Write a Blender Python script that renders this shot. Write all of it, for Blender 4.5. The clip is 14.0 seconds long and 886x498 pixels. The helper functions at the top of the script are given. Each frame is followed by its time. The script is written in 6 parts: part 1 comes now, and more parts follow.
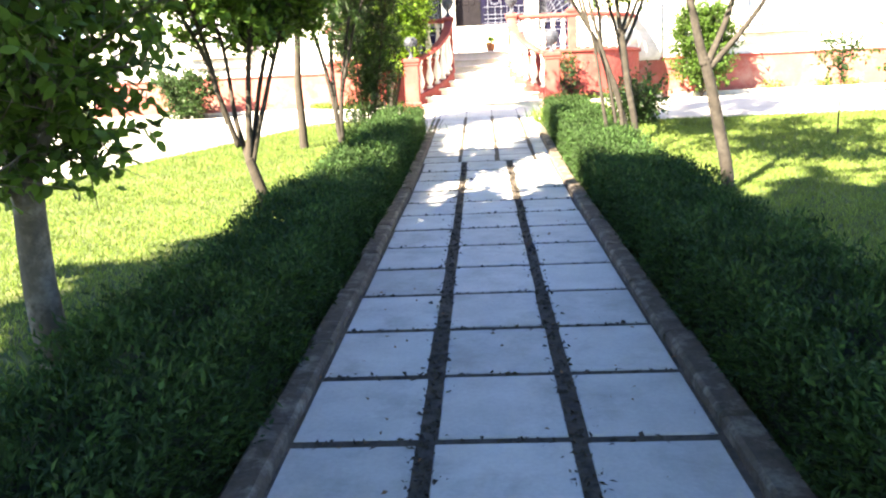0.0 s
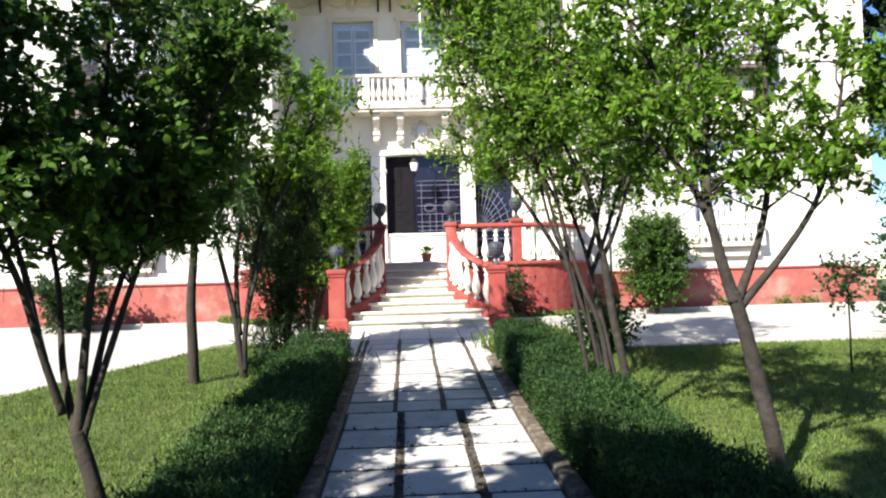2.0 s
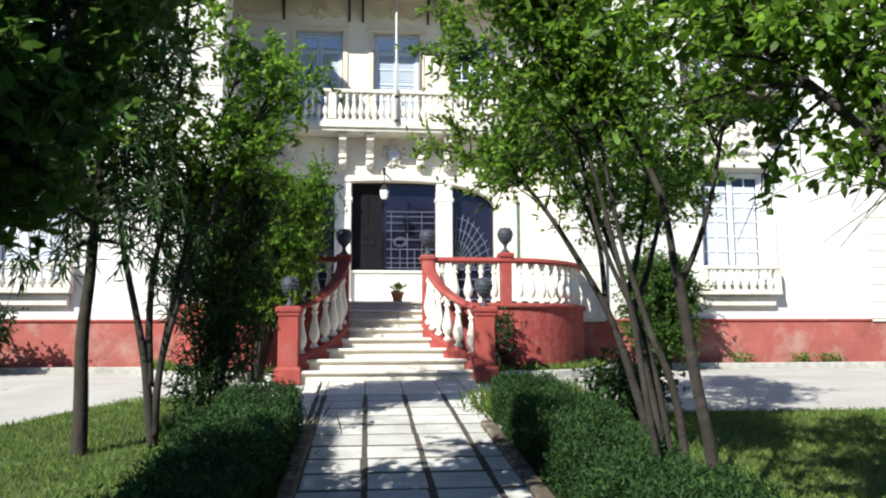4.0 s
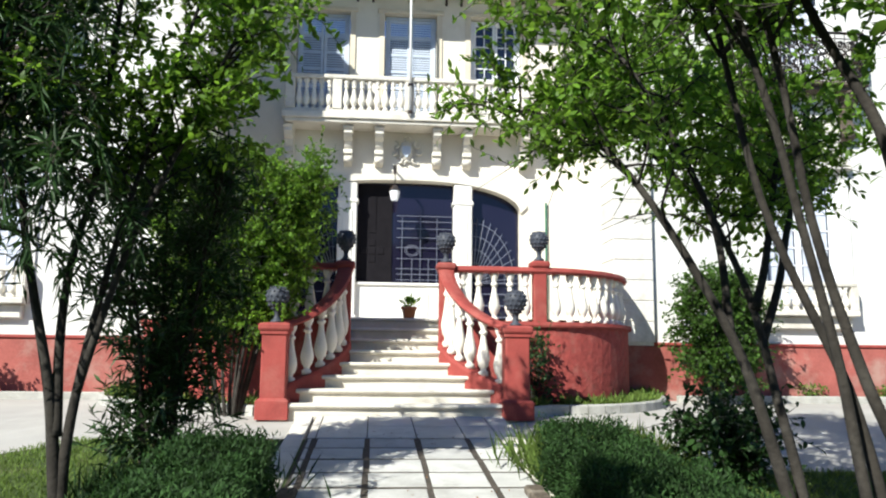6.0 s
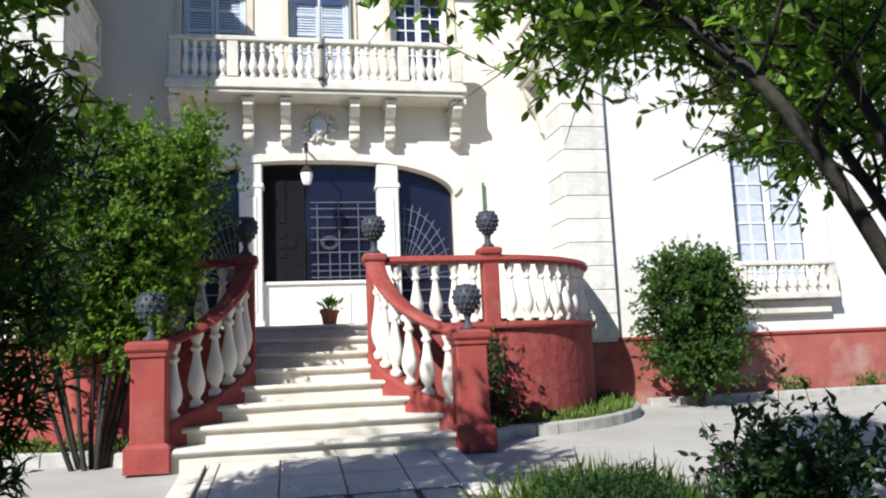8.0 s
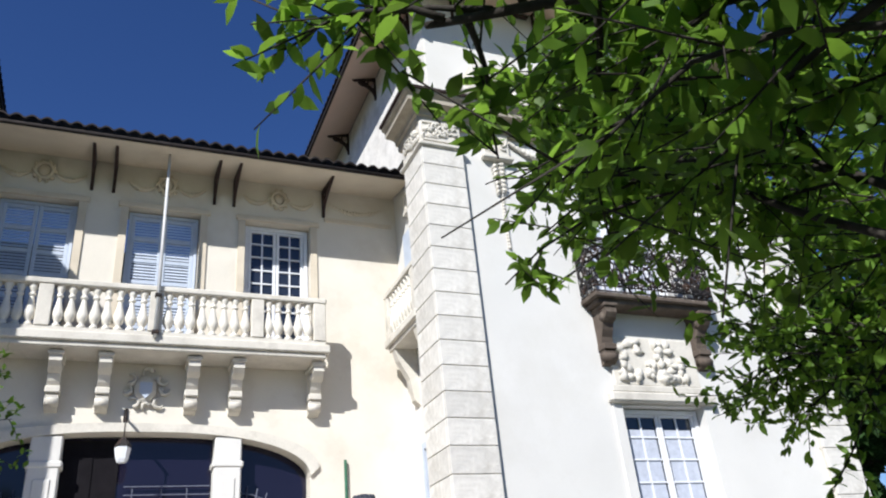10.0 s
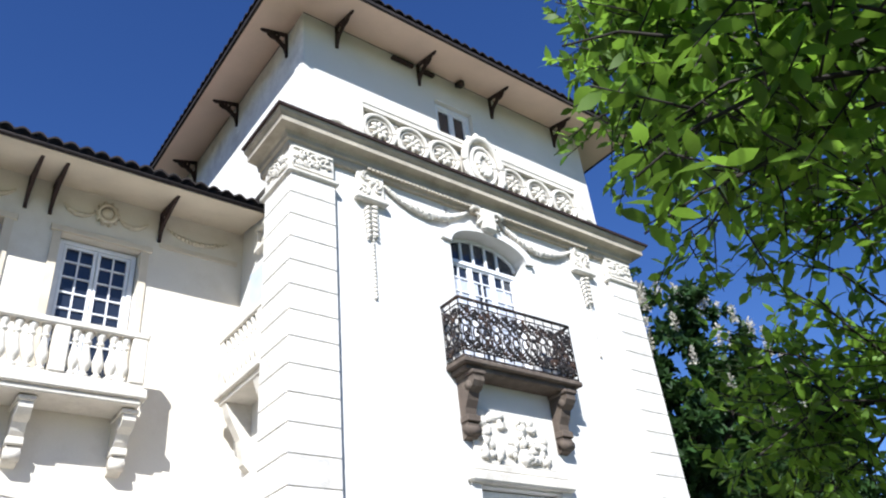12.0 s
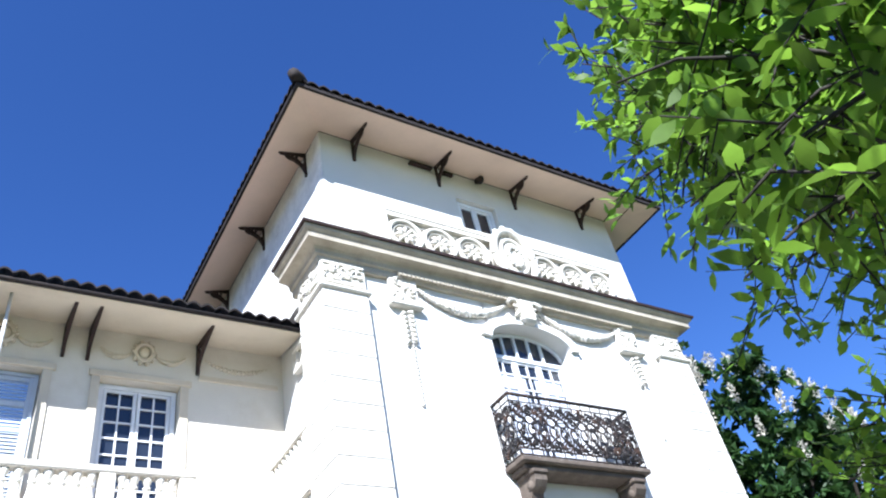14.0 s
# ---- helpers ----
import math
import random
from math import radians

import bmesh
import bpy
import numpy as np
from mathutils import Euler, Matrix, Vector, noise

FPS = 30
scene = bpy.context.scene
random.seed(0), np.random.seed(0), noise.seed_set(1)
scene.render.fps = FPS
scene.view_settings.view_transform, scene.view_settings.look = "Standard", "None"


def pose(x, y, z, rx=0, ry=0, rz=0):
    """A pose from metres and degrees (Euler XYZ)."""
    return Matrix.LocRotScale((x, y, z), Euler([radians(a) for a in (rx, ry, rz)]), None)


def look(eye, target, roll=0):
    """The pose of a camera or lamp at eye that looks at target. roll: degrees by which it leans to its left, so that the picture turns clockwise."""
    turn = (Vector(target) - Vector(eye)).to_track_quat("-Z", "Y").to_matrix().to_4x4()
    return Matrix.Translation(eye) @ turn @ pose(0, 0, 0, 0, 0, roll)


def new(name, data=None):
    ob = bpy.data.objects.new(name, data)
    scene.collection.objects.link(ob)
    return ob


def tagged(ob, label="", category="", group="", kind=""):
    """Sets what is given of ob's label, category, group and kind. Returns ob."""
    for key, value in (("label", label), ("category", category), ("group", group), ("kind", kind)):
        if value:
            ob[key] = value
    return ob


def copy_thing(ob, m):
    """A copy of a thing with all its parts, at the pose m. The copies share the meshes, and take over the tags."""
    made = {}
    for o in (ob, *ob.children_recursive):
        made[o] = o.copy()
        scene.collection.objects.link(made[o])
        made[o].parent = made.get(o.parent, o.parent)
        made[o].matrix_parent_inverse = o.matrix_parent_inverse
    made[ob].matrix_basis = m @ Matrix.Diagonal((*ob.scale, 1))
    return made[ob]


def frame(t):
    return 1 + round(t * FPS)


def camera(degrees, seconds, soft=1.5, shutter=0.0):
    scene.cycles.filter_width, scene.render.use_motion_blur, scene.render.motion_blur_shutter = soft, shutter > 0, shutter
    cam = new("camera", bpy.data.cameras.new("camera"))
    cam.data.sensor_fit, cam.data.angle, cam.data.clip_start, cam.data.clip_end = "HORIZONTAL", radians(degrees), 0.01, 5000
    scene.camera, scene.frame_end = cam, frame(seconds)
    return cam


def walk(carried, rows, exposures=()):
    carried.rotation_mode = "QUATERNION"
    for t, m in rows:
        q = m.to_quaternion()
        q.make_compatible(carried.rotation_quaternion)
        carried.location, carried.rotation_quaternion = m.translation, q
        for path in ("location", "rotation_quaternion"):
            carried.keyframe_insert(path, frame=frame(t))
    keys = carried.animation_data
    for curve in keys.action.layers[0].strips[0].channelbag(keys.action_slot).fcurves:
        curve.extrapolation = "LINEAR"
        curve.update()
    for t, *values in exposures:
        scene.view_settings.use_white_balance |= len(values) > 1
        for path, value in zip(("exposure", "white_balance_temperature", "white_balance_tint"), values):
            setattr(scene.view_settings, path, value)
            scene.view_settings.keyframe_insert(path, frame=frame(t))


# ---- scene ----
cam = camera(59.9, 14.0, 2.1)
EXPOSURES = [(0.0, 3.7, 8300, 10), (0.5, 3.35, 8100, 10), (1.0, 2.5, 7500, 10), (1.5, 2.0, 6900, 10), (2.0, 1.55, 6600, 10), (5.0, 0.98, 6300, 4), (7.5, 0.85, 6150, 7), (9.0, 0.5, 6050, 10), (11.5, 0.78, 6000, 10), (12.5, 1.2, 5700, 10), (14.0, 1.55, 5600, 10)]
PATH = [
    (0, (-0.036, -1.11, 1.373), (-0.151, 0.847, 0.975), -2.6),
    (0.5, (-0.037, -0.285, 1.359), (-0.051, 1.696, 1.082), -1.2),
    (1, (-0.067, 0.272, 1.518), (0.05, 2.266, 1.436), -2.3),
    (1.5, (-0.036, 0.87, 1.619), (0.02, 2.868, 1.551), -0.5),
    (2, (-0.2, 1.528, 1.7), (-0.109, 3.523, 1.806), -1.7),
    (2.5, (-0.22, 2.215, 1.674), (-0.094, 4.199, 1.893), -1.9),
    (4.8, (-0.445, 5.151, 1.617), (-0.224, 7.123, 1.863), -0.1),
    (5, (-0.442, 5.383, 1.627), (-0.219, 7.352, 1.902), -2.1),
    (5.5, (-0.374, 5.921, 1.7), (-0.214, 7.903, 1.914), -1.5),
    (6, (-0.341, 6.545, 1.739), (-0.167, 8.518, 2.017), 0.6),
    (6.5, (-0.284, 7.111, 1.776), (-0.073, 9.076, 2.081), -2.0),
    (7, (-0.27, 7.658, 1.852), (-0.144, 9.639, 2.097), -1.8),
    (7.5, (-0.311, 8.265, 1.895), (-0.037, 10.237, 2.085), -2.8),
    (8, (-0.26, 8.854, 1.95), (0.127, 10.798, 2.212), -2.4),
    (8.5, (-0.281, 9.418, 2.032), (0.142, 11.322, 2.477), -2.5),
    (9, (-0.328, 9.945, 2.148), (0.348, 11.723, 2.766), -3.8),
    (9.2, (-0.306, 10.127, 2.163), (0.397, 11.851, 2.894), -4.3),
    (11.3, (0.13, 11.75, 2.506), (1.005, 13.257, 3.489), -4.4),
    (11.5, (0.138, 11.89, 2.5), (1.072, 13.359, 3.484), -3.0),
    (12, (0.01, 12.275, 2.527), (1.104, 13.569, 3.589), -6.5),
    (12.5, (0.051, 12.392, 2.627), (1.029, 13.613, 3.874), -8.8),
    (13, (0.095, 12.443, 2.676), (1.128, 13.561, 3.973), -13.2),
    (13.5, (0.106, 12.45, 2.669), (1.164, 13.554, 3.958), -13.8),
    (14, (0.085, 12.496, 2.625), (1.051, 13.687, 3.909), -13.1),
]
walk(cam, [(t, look(eye, target, roll)) for t, eye, target, roll in PATH], EXPOSURES)

# ---- light ----
SUN_WAY = Vector((0.93, 1.0, -1.08)).normalized()
world = bpy.data.worlds.new("sky")
scene.world = world
world.use_nodes = True
wn = world.node_tree
sky = wn.nodes.new("ShaderNodeTexSky")
sky.sky_type, sky.sun_disc = "NISHITA", False
sky.sun_elevation = math.asin(-SUN_WAY.z)
sky.sun_rotation = math.atan2(-SUN_WAY.x, -SUN_WAY.y)
sky.air_density, sky.dust_density, sky.ozone_density, sky.altitude = 1.0, 0.05, 3.2, 600
deep = wn.nodes.new("ShaderNodeHueSaturation")
deep.inputs["Saturation"].default_value, deep.inputs["Hue"].default_value = 1.2, 0.515
wn.links.new(sky.outputs[0], deep.inputs["Color"])
wn.links.new(deep.outputs[0], wn.nodes["Background"].inputs[0])
wn.nodes["Background"].inputs[1].default_value = 0.07
sun_data = bpy.data.lights.new("sun", "SUN")
sun_data.energy, sun_data.angle, sun_data.color = 5.0, radians(0.55), (1.0, 0.95, 0.87)
sun = new("sun", sun_data)
sun.matrix_world = look((0, 0, 30), Vector((0, 0, 30)) + SUN_WAY)


# ---- materials ----
def material(name, colour, rough=0.8, metal=0.0, scale=6.0, vary=0.25, grain=60.0, bump=0.2, stain=None, stain_amount=0.0,
             rand=0.0, island=0.0, translucent=0.0, spec=0.3):
    """Base colour varied at two scales, with grain in the relief; stain: a second colour in patches."""
    m = bpy.data.materials.new(name)
    m.use_nodes = True
    nt = m.node_tree
    n, l = nt.nodes, nt.links
    bsdf = n["Principled BSDF"]
    bsdf.inputs["Roughness"].default_value = rough
    bsdf.inputs["Metallic"].default_value = metal
    bsdf.inputs["Specular IOR Level"].default_value = spec
    co = n.new("ShaderNodeTexCoord")
    big = n.new("ShaderNodeTexNoise")
    big.inputs["Scale"].default_value, big.inputs["Detail"].default_value = scale, 6
    fine = n.new("ShaderNodeTexNoise")
    fine.inputs["Scale"].default_value, fine.inputs["Detail"].default_value = grain, 4
    for t in (big, fine):
        l.new(co.outputs["Object"], t.inputs["Vector"])
    mixv = n.new("ShaderNodeMath")
    mixv.operation = "MULTIPLY_ADD"
    l.new(big.outputs[0], mixv.inputs[0])
    mixv.inputs[1].default_value = 0.65
    half = n.new("ShaderNodeMath")
    half.operation = "MULTIPLY"
    l.new(fine.outputs[0], half.inputs[0])
    half.inputs[1].default_value = 0.35
    l.new(half.outputs[0], mixv.inputs[2])
    ramp = n.new("ShaderNodeMapRange")
    l.new(mixv.outputs[0], ramp.inputs[0])
    ramp.inputs[1].default_value, ramp.inputs[2].default_value = 0.3, 0.7
    ramp.inputs[3].default_value, ramp.inputs[4].default_value = 1 - vary, 1 + vary
    value = ramp.outputs[0]
    for amount, node, socket in ((rand, "ShaderNodeObjectInfo", "Random"), (island, "ShaderNodeNewGeometry", "Random Per Island")):
        if amount:
            info = n.new(node)
            r = n.new("ShaderNodeMapRange")
            l.new(info.outputs[socket], r.inputs[0])
            r.inputs[3].default_value, r.inputs[4].default_value = 1 - amount, 1 + amount
            mul = n.new("ShaderNodeMath")
            mul.operation = "MULTIPLY"
            l.new(value, mul.inputs[0]), l.new(r.outputs[0], mul.inputs[1])
            value = mul.outputs[0]
    hsv = n.new("ShaderNodeHueSaturation")
    hsv.inputs["Color"].default_value = (*colour, 1)
    l.new(value, hsv.inputs["Value"])
    out = hsv.outputs[0]
    if stain:
        spots = n.new("ShaderNodeTexNoise")
        spots.inputs["Scale"].default_value, spots.inputs["Detail"].default_value, spots.inputs["Roughness"].default_value = scale * 0.6, 8, 0.7
        l.new(co.outputs["Object"], spots.inputs["Vector"])
        sr = n.new("ShaderNodeMapRange")
        l.new(spots.outputs[0], sr.inputs[0])
        sr.inputs[1].default_value, sr.inputs[2].default_value = 0.5, 0.68
        sr.inputs[4].default_value = stain_amount
        mx = n.new("ShaderNodeMix")
        mx.data_type = "RGBA"
        l.new(sr.outputs[0], mx.inputs["Factor"])
        l.new(out, mx.inputs["A"])
        mx.inputs["B"].default_value = (*stain, 1)
        out = mx.outputs["Result"]
    l.new(out, bsdf.inputs["Base Color"])
    if bump:
        b = n.new("ShaderNodeBump")
        b.inputs["Strength"].default_value, b.inputs["Distance"].default_value = bump, 0.02
        l.new(mixv.outputs[0], b.inputs["Height"])
        l.new(b.outputs[0], bsdf.inputs["Normal"])
    if translucent:
        tr = n.new("ShaderNodeBsdfTranslucent")
        warm = n.new("ShaderNodeHueSaturation")
        warm.inputs["Hue"].default_value, warm.inputs["Saturation"].default_value, warm.inputs["Value"].default_value = 0.49, 1.0, 1.5
        l.new(out, warm.inputs["Color"]), l.new(warm.outputs[0], tr.inputs[0])
        ms = n.new("ShaderNodeMixShader")
        ms.inputs[0].default_value = translucent
        l.new(bsdf.outputs[0], ms.inputs[1]), l.new(tr.outputs[0], ms.inputs[2])
        l.new(ms.outputs[0], n["Material Output"].inputs[0])
    return m


def glass_material(name, colour, rough=0.03, spec=0.7):
    m = bpy.data.materials.new(name)
    m.use_nodes = True
    b = m.node_tree.nodes["Principled BSDF"]
    b.inputs["Base Color"].default_value = (*colour, 1)
    b.inputs["Roughness"].default_value = rough
    b.inputs["Specular IOR Level"].default_value = spec
    return m


PLASTER = material("white_plaster", (0.63, 0.615, 0.585), 0.9, scale=0.8, vary=0.06, grain=70, bump=0.2, stain=(0.50, 0.475, 0.42), stain_amount=0.3)
CREAM = material("cream_plaster", (0.60, 0.53, 0.42), 0.9, scale=1.6, vary=0.1, grain=60, bump=0.25, stain=(0.42, 0.35, 0.26), stain_amount=0.5)
PEELING = material("weathered_whitewash", (0.74, 0.71, 0.66), 0.95, scale=3.5, vary=0.16, grain=18, bump=0.9, stain=(0.42, 0.38, 0.33), stain_amount=0.5)
STONE = material("pale_cast_stone", (0.60, 0.565, 0.50), 0.9, scale=3, vary=0.14, grain=45, bump=0.5, stain=(0.32, 0.29, 0.245), stain_amount=0.5)
AGED = material("aged_cream_plaster", (0.66, 0.615, 0.535), 0.9, scale=1.2, vary=0.08, grain=60, bump=0.25, stain=(0.50, 0.435, 0.34), stain_amount=0.5)
# Base tone lowered for the shade under the cornice; the stain is grime.
CORNICE = material("grimy_shaded_cornice_stone", (0.40, 0.355, 0.285), 0.9, scale=2.5, vary=0.18, grain=50, bump=0.4, stain=(0.20, 0.175, 0.14), stain_amount=0.55)
QUOIN = material("rough_dressed_stone", (0.61, 0.585, 0.54), 0.92, scale=5, vary=0.14, grain=14, bump=1.0, stain=(0.40, 0.37, 0.32), stain_amount=0.4, rand=0.08)
REDFADED = material("faded_red_limewash", (0.29, 0.085, 0.07), 0.9, scale=2.2, vary=0.25, grain=25, bump=0.7, stain=(0.36, 0.24, 0.20), stain_amount=0.7)
STONEDARK = material("grimy_brown_stone", (0.10, 0.078, 0.062), 0.9, scale=5, vary=0.3, grain=60, bump=0.4, stain=(0.26, 0.22, 0.175), stain_amount=0.4)
GRILLE = material("dull_grey_iron_paint", (0.13, 0.14, 0.185), 0.6, scale=9, vary=0.2, grain=60, bump=0.1)
BALUSTER = material("painted_baluster", (0.72, 0.68, 0.60), 0.8, scale=5, vary=0.1, grain=80, bump=0.2, stain=(0.45, 0.40, 0.33), stain_amount=0.4, rand=0.08)
SOFFIT = material("eave_board", (0.64, 0.49, 0.39), 0.85, scale=2, vary=0.08, grain=40, bump=0.1)
RED = material("oxide_red_paint", (0.26, 0.048, 0.040), 0.75, scale=4, vary=0.25, grain=50, bump=0.4, stain=(0.33, 0.12, 0.095), stain_amount=0.45)
REDROUGH = material("rough_red_render", (0.27, 0.052, 0.044), 0.88, scale=9, vary=0.3, grain=16, bump=1.0, stain=(0.34, 0.15, 0.12), stain_amount=0.45)
STEP = material("step_stone", (0.60, 0.56, 0.49), 0.85, scale=4, vary=0.14, grain=70, bump=0.25, stain=(0.36, 0.32, 0.27), stain_amount=0.4, rand=0.06)
TILE = material("concrete_slab", (0.45, 0.445, 0.425), 0.85, scale=4, vary=0.16, grain=45, bump=0.35, stain=(0.27, 0.26, 0.235), stain_amount=0.6, rand=0.12)
JOINT = material("joint_soil", (0.062, 0.052, 0.043), 0.95, scale=14, vary=0.5, grain=60, bump=0.9, stain=(0.13, 0.11, 0.09), stain_amount=0.5)
KERB = material("kerb_concrete", (0.085, 0.068, 0.052), 0.92, scale=11, vary=0.4, grain=40, bump=1.0, stain=(0.30, 0.265, 0.215), stain_amount=0.7)
KERBPALE = material("pale_edging_stone", (0.36, 0.35, 0.32), 0.9, scale=6, vary=0.25, grain=50, bump=0.5, stain=(0.2, 0.2, 0.16), stain_amount=0.5)
PAVING = material("pale_apron_concrete", (0.36, 0.345, 0.32), 0.9, scale=1.3, vary=0.14, grain=60, bump=0.25, stain=(0.30, 0.28, 0.24), stain_amount=0.4)
LAWN = material("lawn_soil", (0.05, 0.075, 0.02), 0.95, scale=2.5, vary=0.4, grain=60, bump=0.8, stain=(0.16, 0.15, 0.06), stain_amount=0.5)
GRASS = material("grass_blade", (0.115, 0.175, 0.035), 0.7, scale=2.0, vary=0.3, grain=20, bump=0, island=0.4, translucent=0.35)
HEDGE = material("hedge_sprig", (0.024, 0.058, 0.013), 0.75, scale=3, vary=0.4, grain=30, bump=0, island=0.55, translucent=0.3)
# Near-black for the shade inside the hedges, not a plant colour.
CORE = material("hedge_shade_core", (0.012, 0.02, 0.008), 0.95, scale=9, vary=0.4, grain=40, bump=1.0)
LEAF = material("privet_leaf", (0.108, 0.205, 0.022), 0.5, scale=2, vary=0.2, grain=30, bump=0, island=0.5, translucent=0.58)
LEAFDARK = material("dark_leaf", (0.026, 0.06, 0.015), 0.5, scale=2, vary=0.2, grain=30, bump=0, island=0.4, translucent=0.3)
LEAFMID = material("broad_leaf", (0.055, 0.115, 0.018), 0.5, scale=2, vary=0.2, grain=30, bump=0, island=0.45, translucent=0.45)
BLOSSOM = material("white_blossom", (0.50, 0.47, 0.40), 0.8, scale=5, vary=0.15, grain=30, bump=0, island=0.2, translucent=0.3)
SEED = material("dry_seed_head", (0.22, 0.12, 0.06), 0.9, scale=8, vary=0.3, grain=40, bump=0, island=0.3)
BARK = material("grey_bark", (0.028, 0.024, 0.020), 0.95, scale=9, vary=0.4, grain=35, bump=0.9, stain=(0.085, 0.077, 0.066), stain_amount=0.4)
# Bark lightened, with pale blotches, for sunlight on one trunk.
PALEBARK = material("sunlit_pale_bark", (0.075, 0.066, 0.052), 0.92, scale=7, vary=0.4, grain=30, bump=0.9, stain=(0.27, 0.25, 0.21), stain_amount=0.6)
BARKDARK = material("dark_bark", (0.034, 0.028, 0.022), 0.95, scale=9, vary=0.4, grain=35, bump=0.9)
ROOFTILE = material("dark_clay_tile", (0.018, 0.014, 0.014), 0.85, scale=6, vary=0.4, grain=40, bump=0.5, stain=(0.045, 0.032, 0.028), stain_amount=0.4)
IRON = material("rusted_black_iron", (0.026, 0.023, 0.023), 0.65, metal=0.3, scale=9, vary=0.3, grain=60, bump=0.3, stain=(0.12, 0.058, 0.03), stain_amount=0.6)
BRACKET = material("dark_brown_bracket", (0.032, 0.018, 0.016), 0.75, scale=9, vary=0.3, grain=50, bump=0.3)
BALL = material("slate_grey_ball", (0.045, 0.05, 0.065), 0.55, scale=12, vary=0.25, grain=40, bump=0.4)
WHITEWOOD = material("white_window_paint", (0.72, 0.73, 0.76), 0.5, scale=6, vary=0.08, grain=50, bump=0.08)
SHUTTER = material("pale_blue_shutter", (0.46, 0.51, 0.60), 0.6, scale=5, vary=0.1, grain=50, bump=0.1)
GLASS = glass_material("dark_window_glass", (0.02, 0.026, 0.04))
PORCHGLASS = glass_material("blue_porch_glass", (0.010, 0.009, 0.022), 0.06, 0.42)
DOORWOOD = material("dark_door_wood", (0.009, 0.008, 0.010), 0.8, scale=6, vary=0.3, grain=50, bump=0.2, spec=0.08)
CURTAIN = material("white_curtain", (0.46, 0.49, 0.57), 0.9, scale=9, vary=0.15, grain=30, bump=0.3)
TERRACOTTA = material("terracotta", (0.42, 0.17, 0.08), 0.85, scale=9, vary=0.2, grain=60, bump=0.2)
GREENPAINT = material("green_pipe_paint", (0.03, 0.11, 0.065), 0.5, scale=9, vary=0.2, grain=60, bump=0.1)
POLE = material("grey_pole_paint", (0.55, 0.55, 0.55), 0.5, scale=9, vary=0.1, grain=60, bump=0.05)
# Dark tone stands for the shade of the rooms in porch and towers.
INNER = material("shaded_interior", (0.10, 0.095, 0.09), 0.9, scale=3, vary=0.2, grain=40, bump=0.1)


# ---- mesh building ----
BASE = [Matrix()]                # the pose that new shapes take: mirrored for the second tower


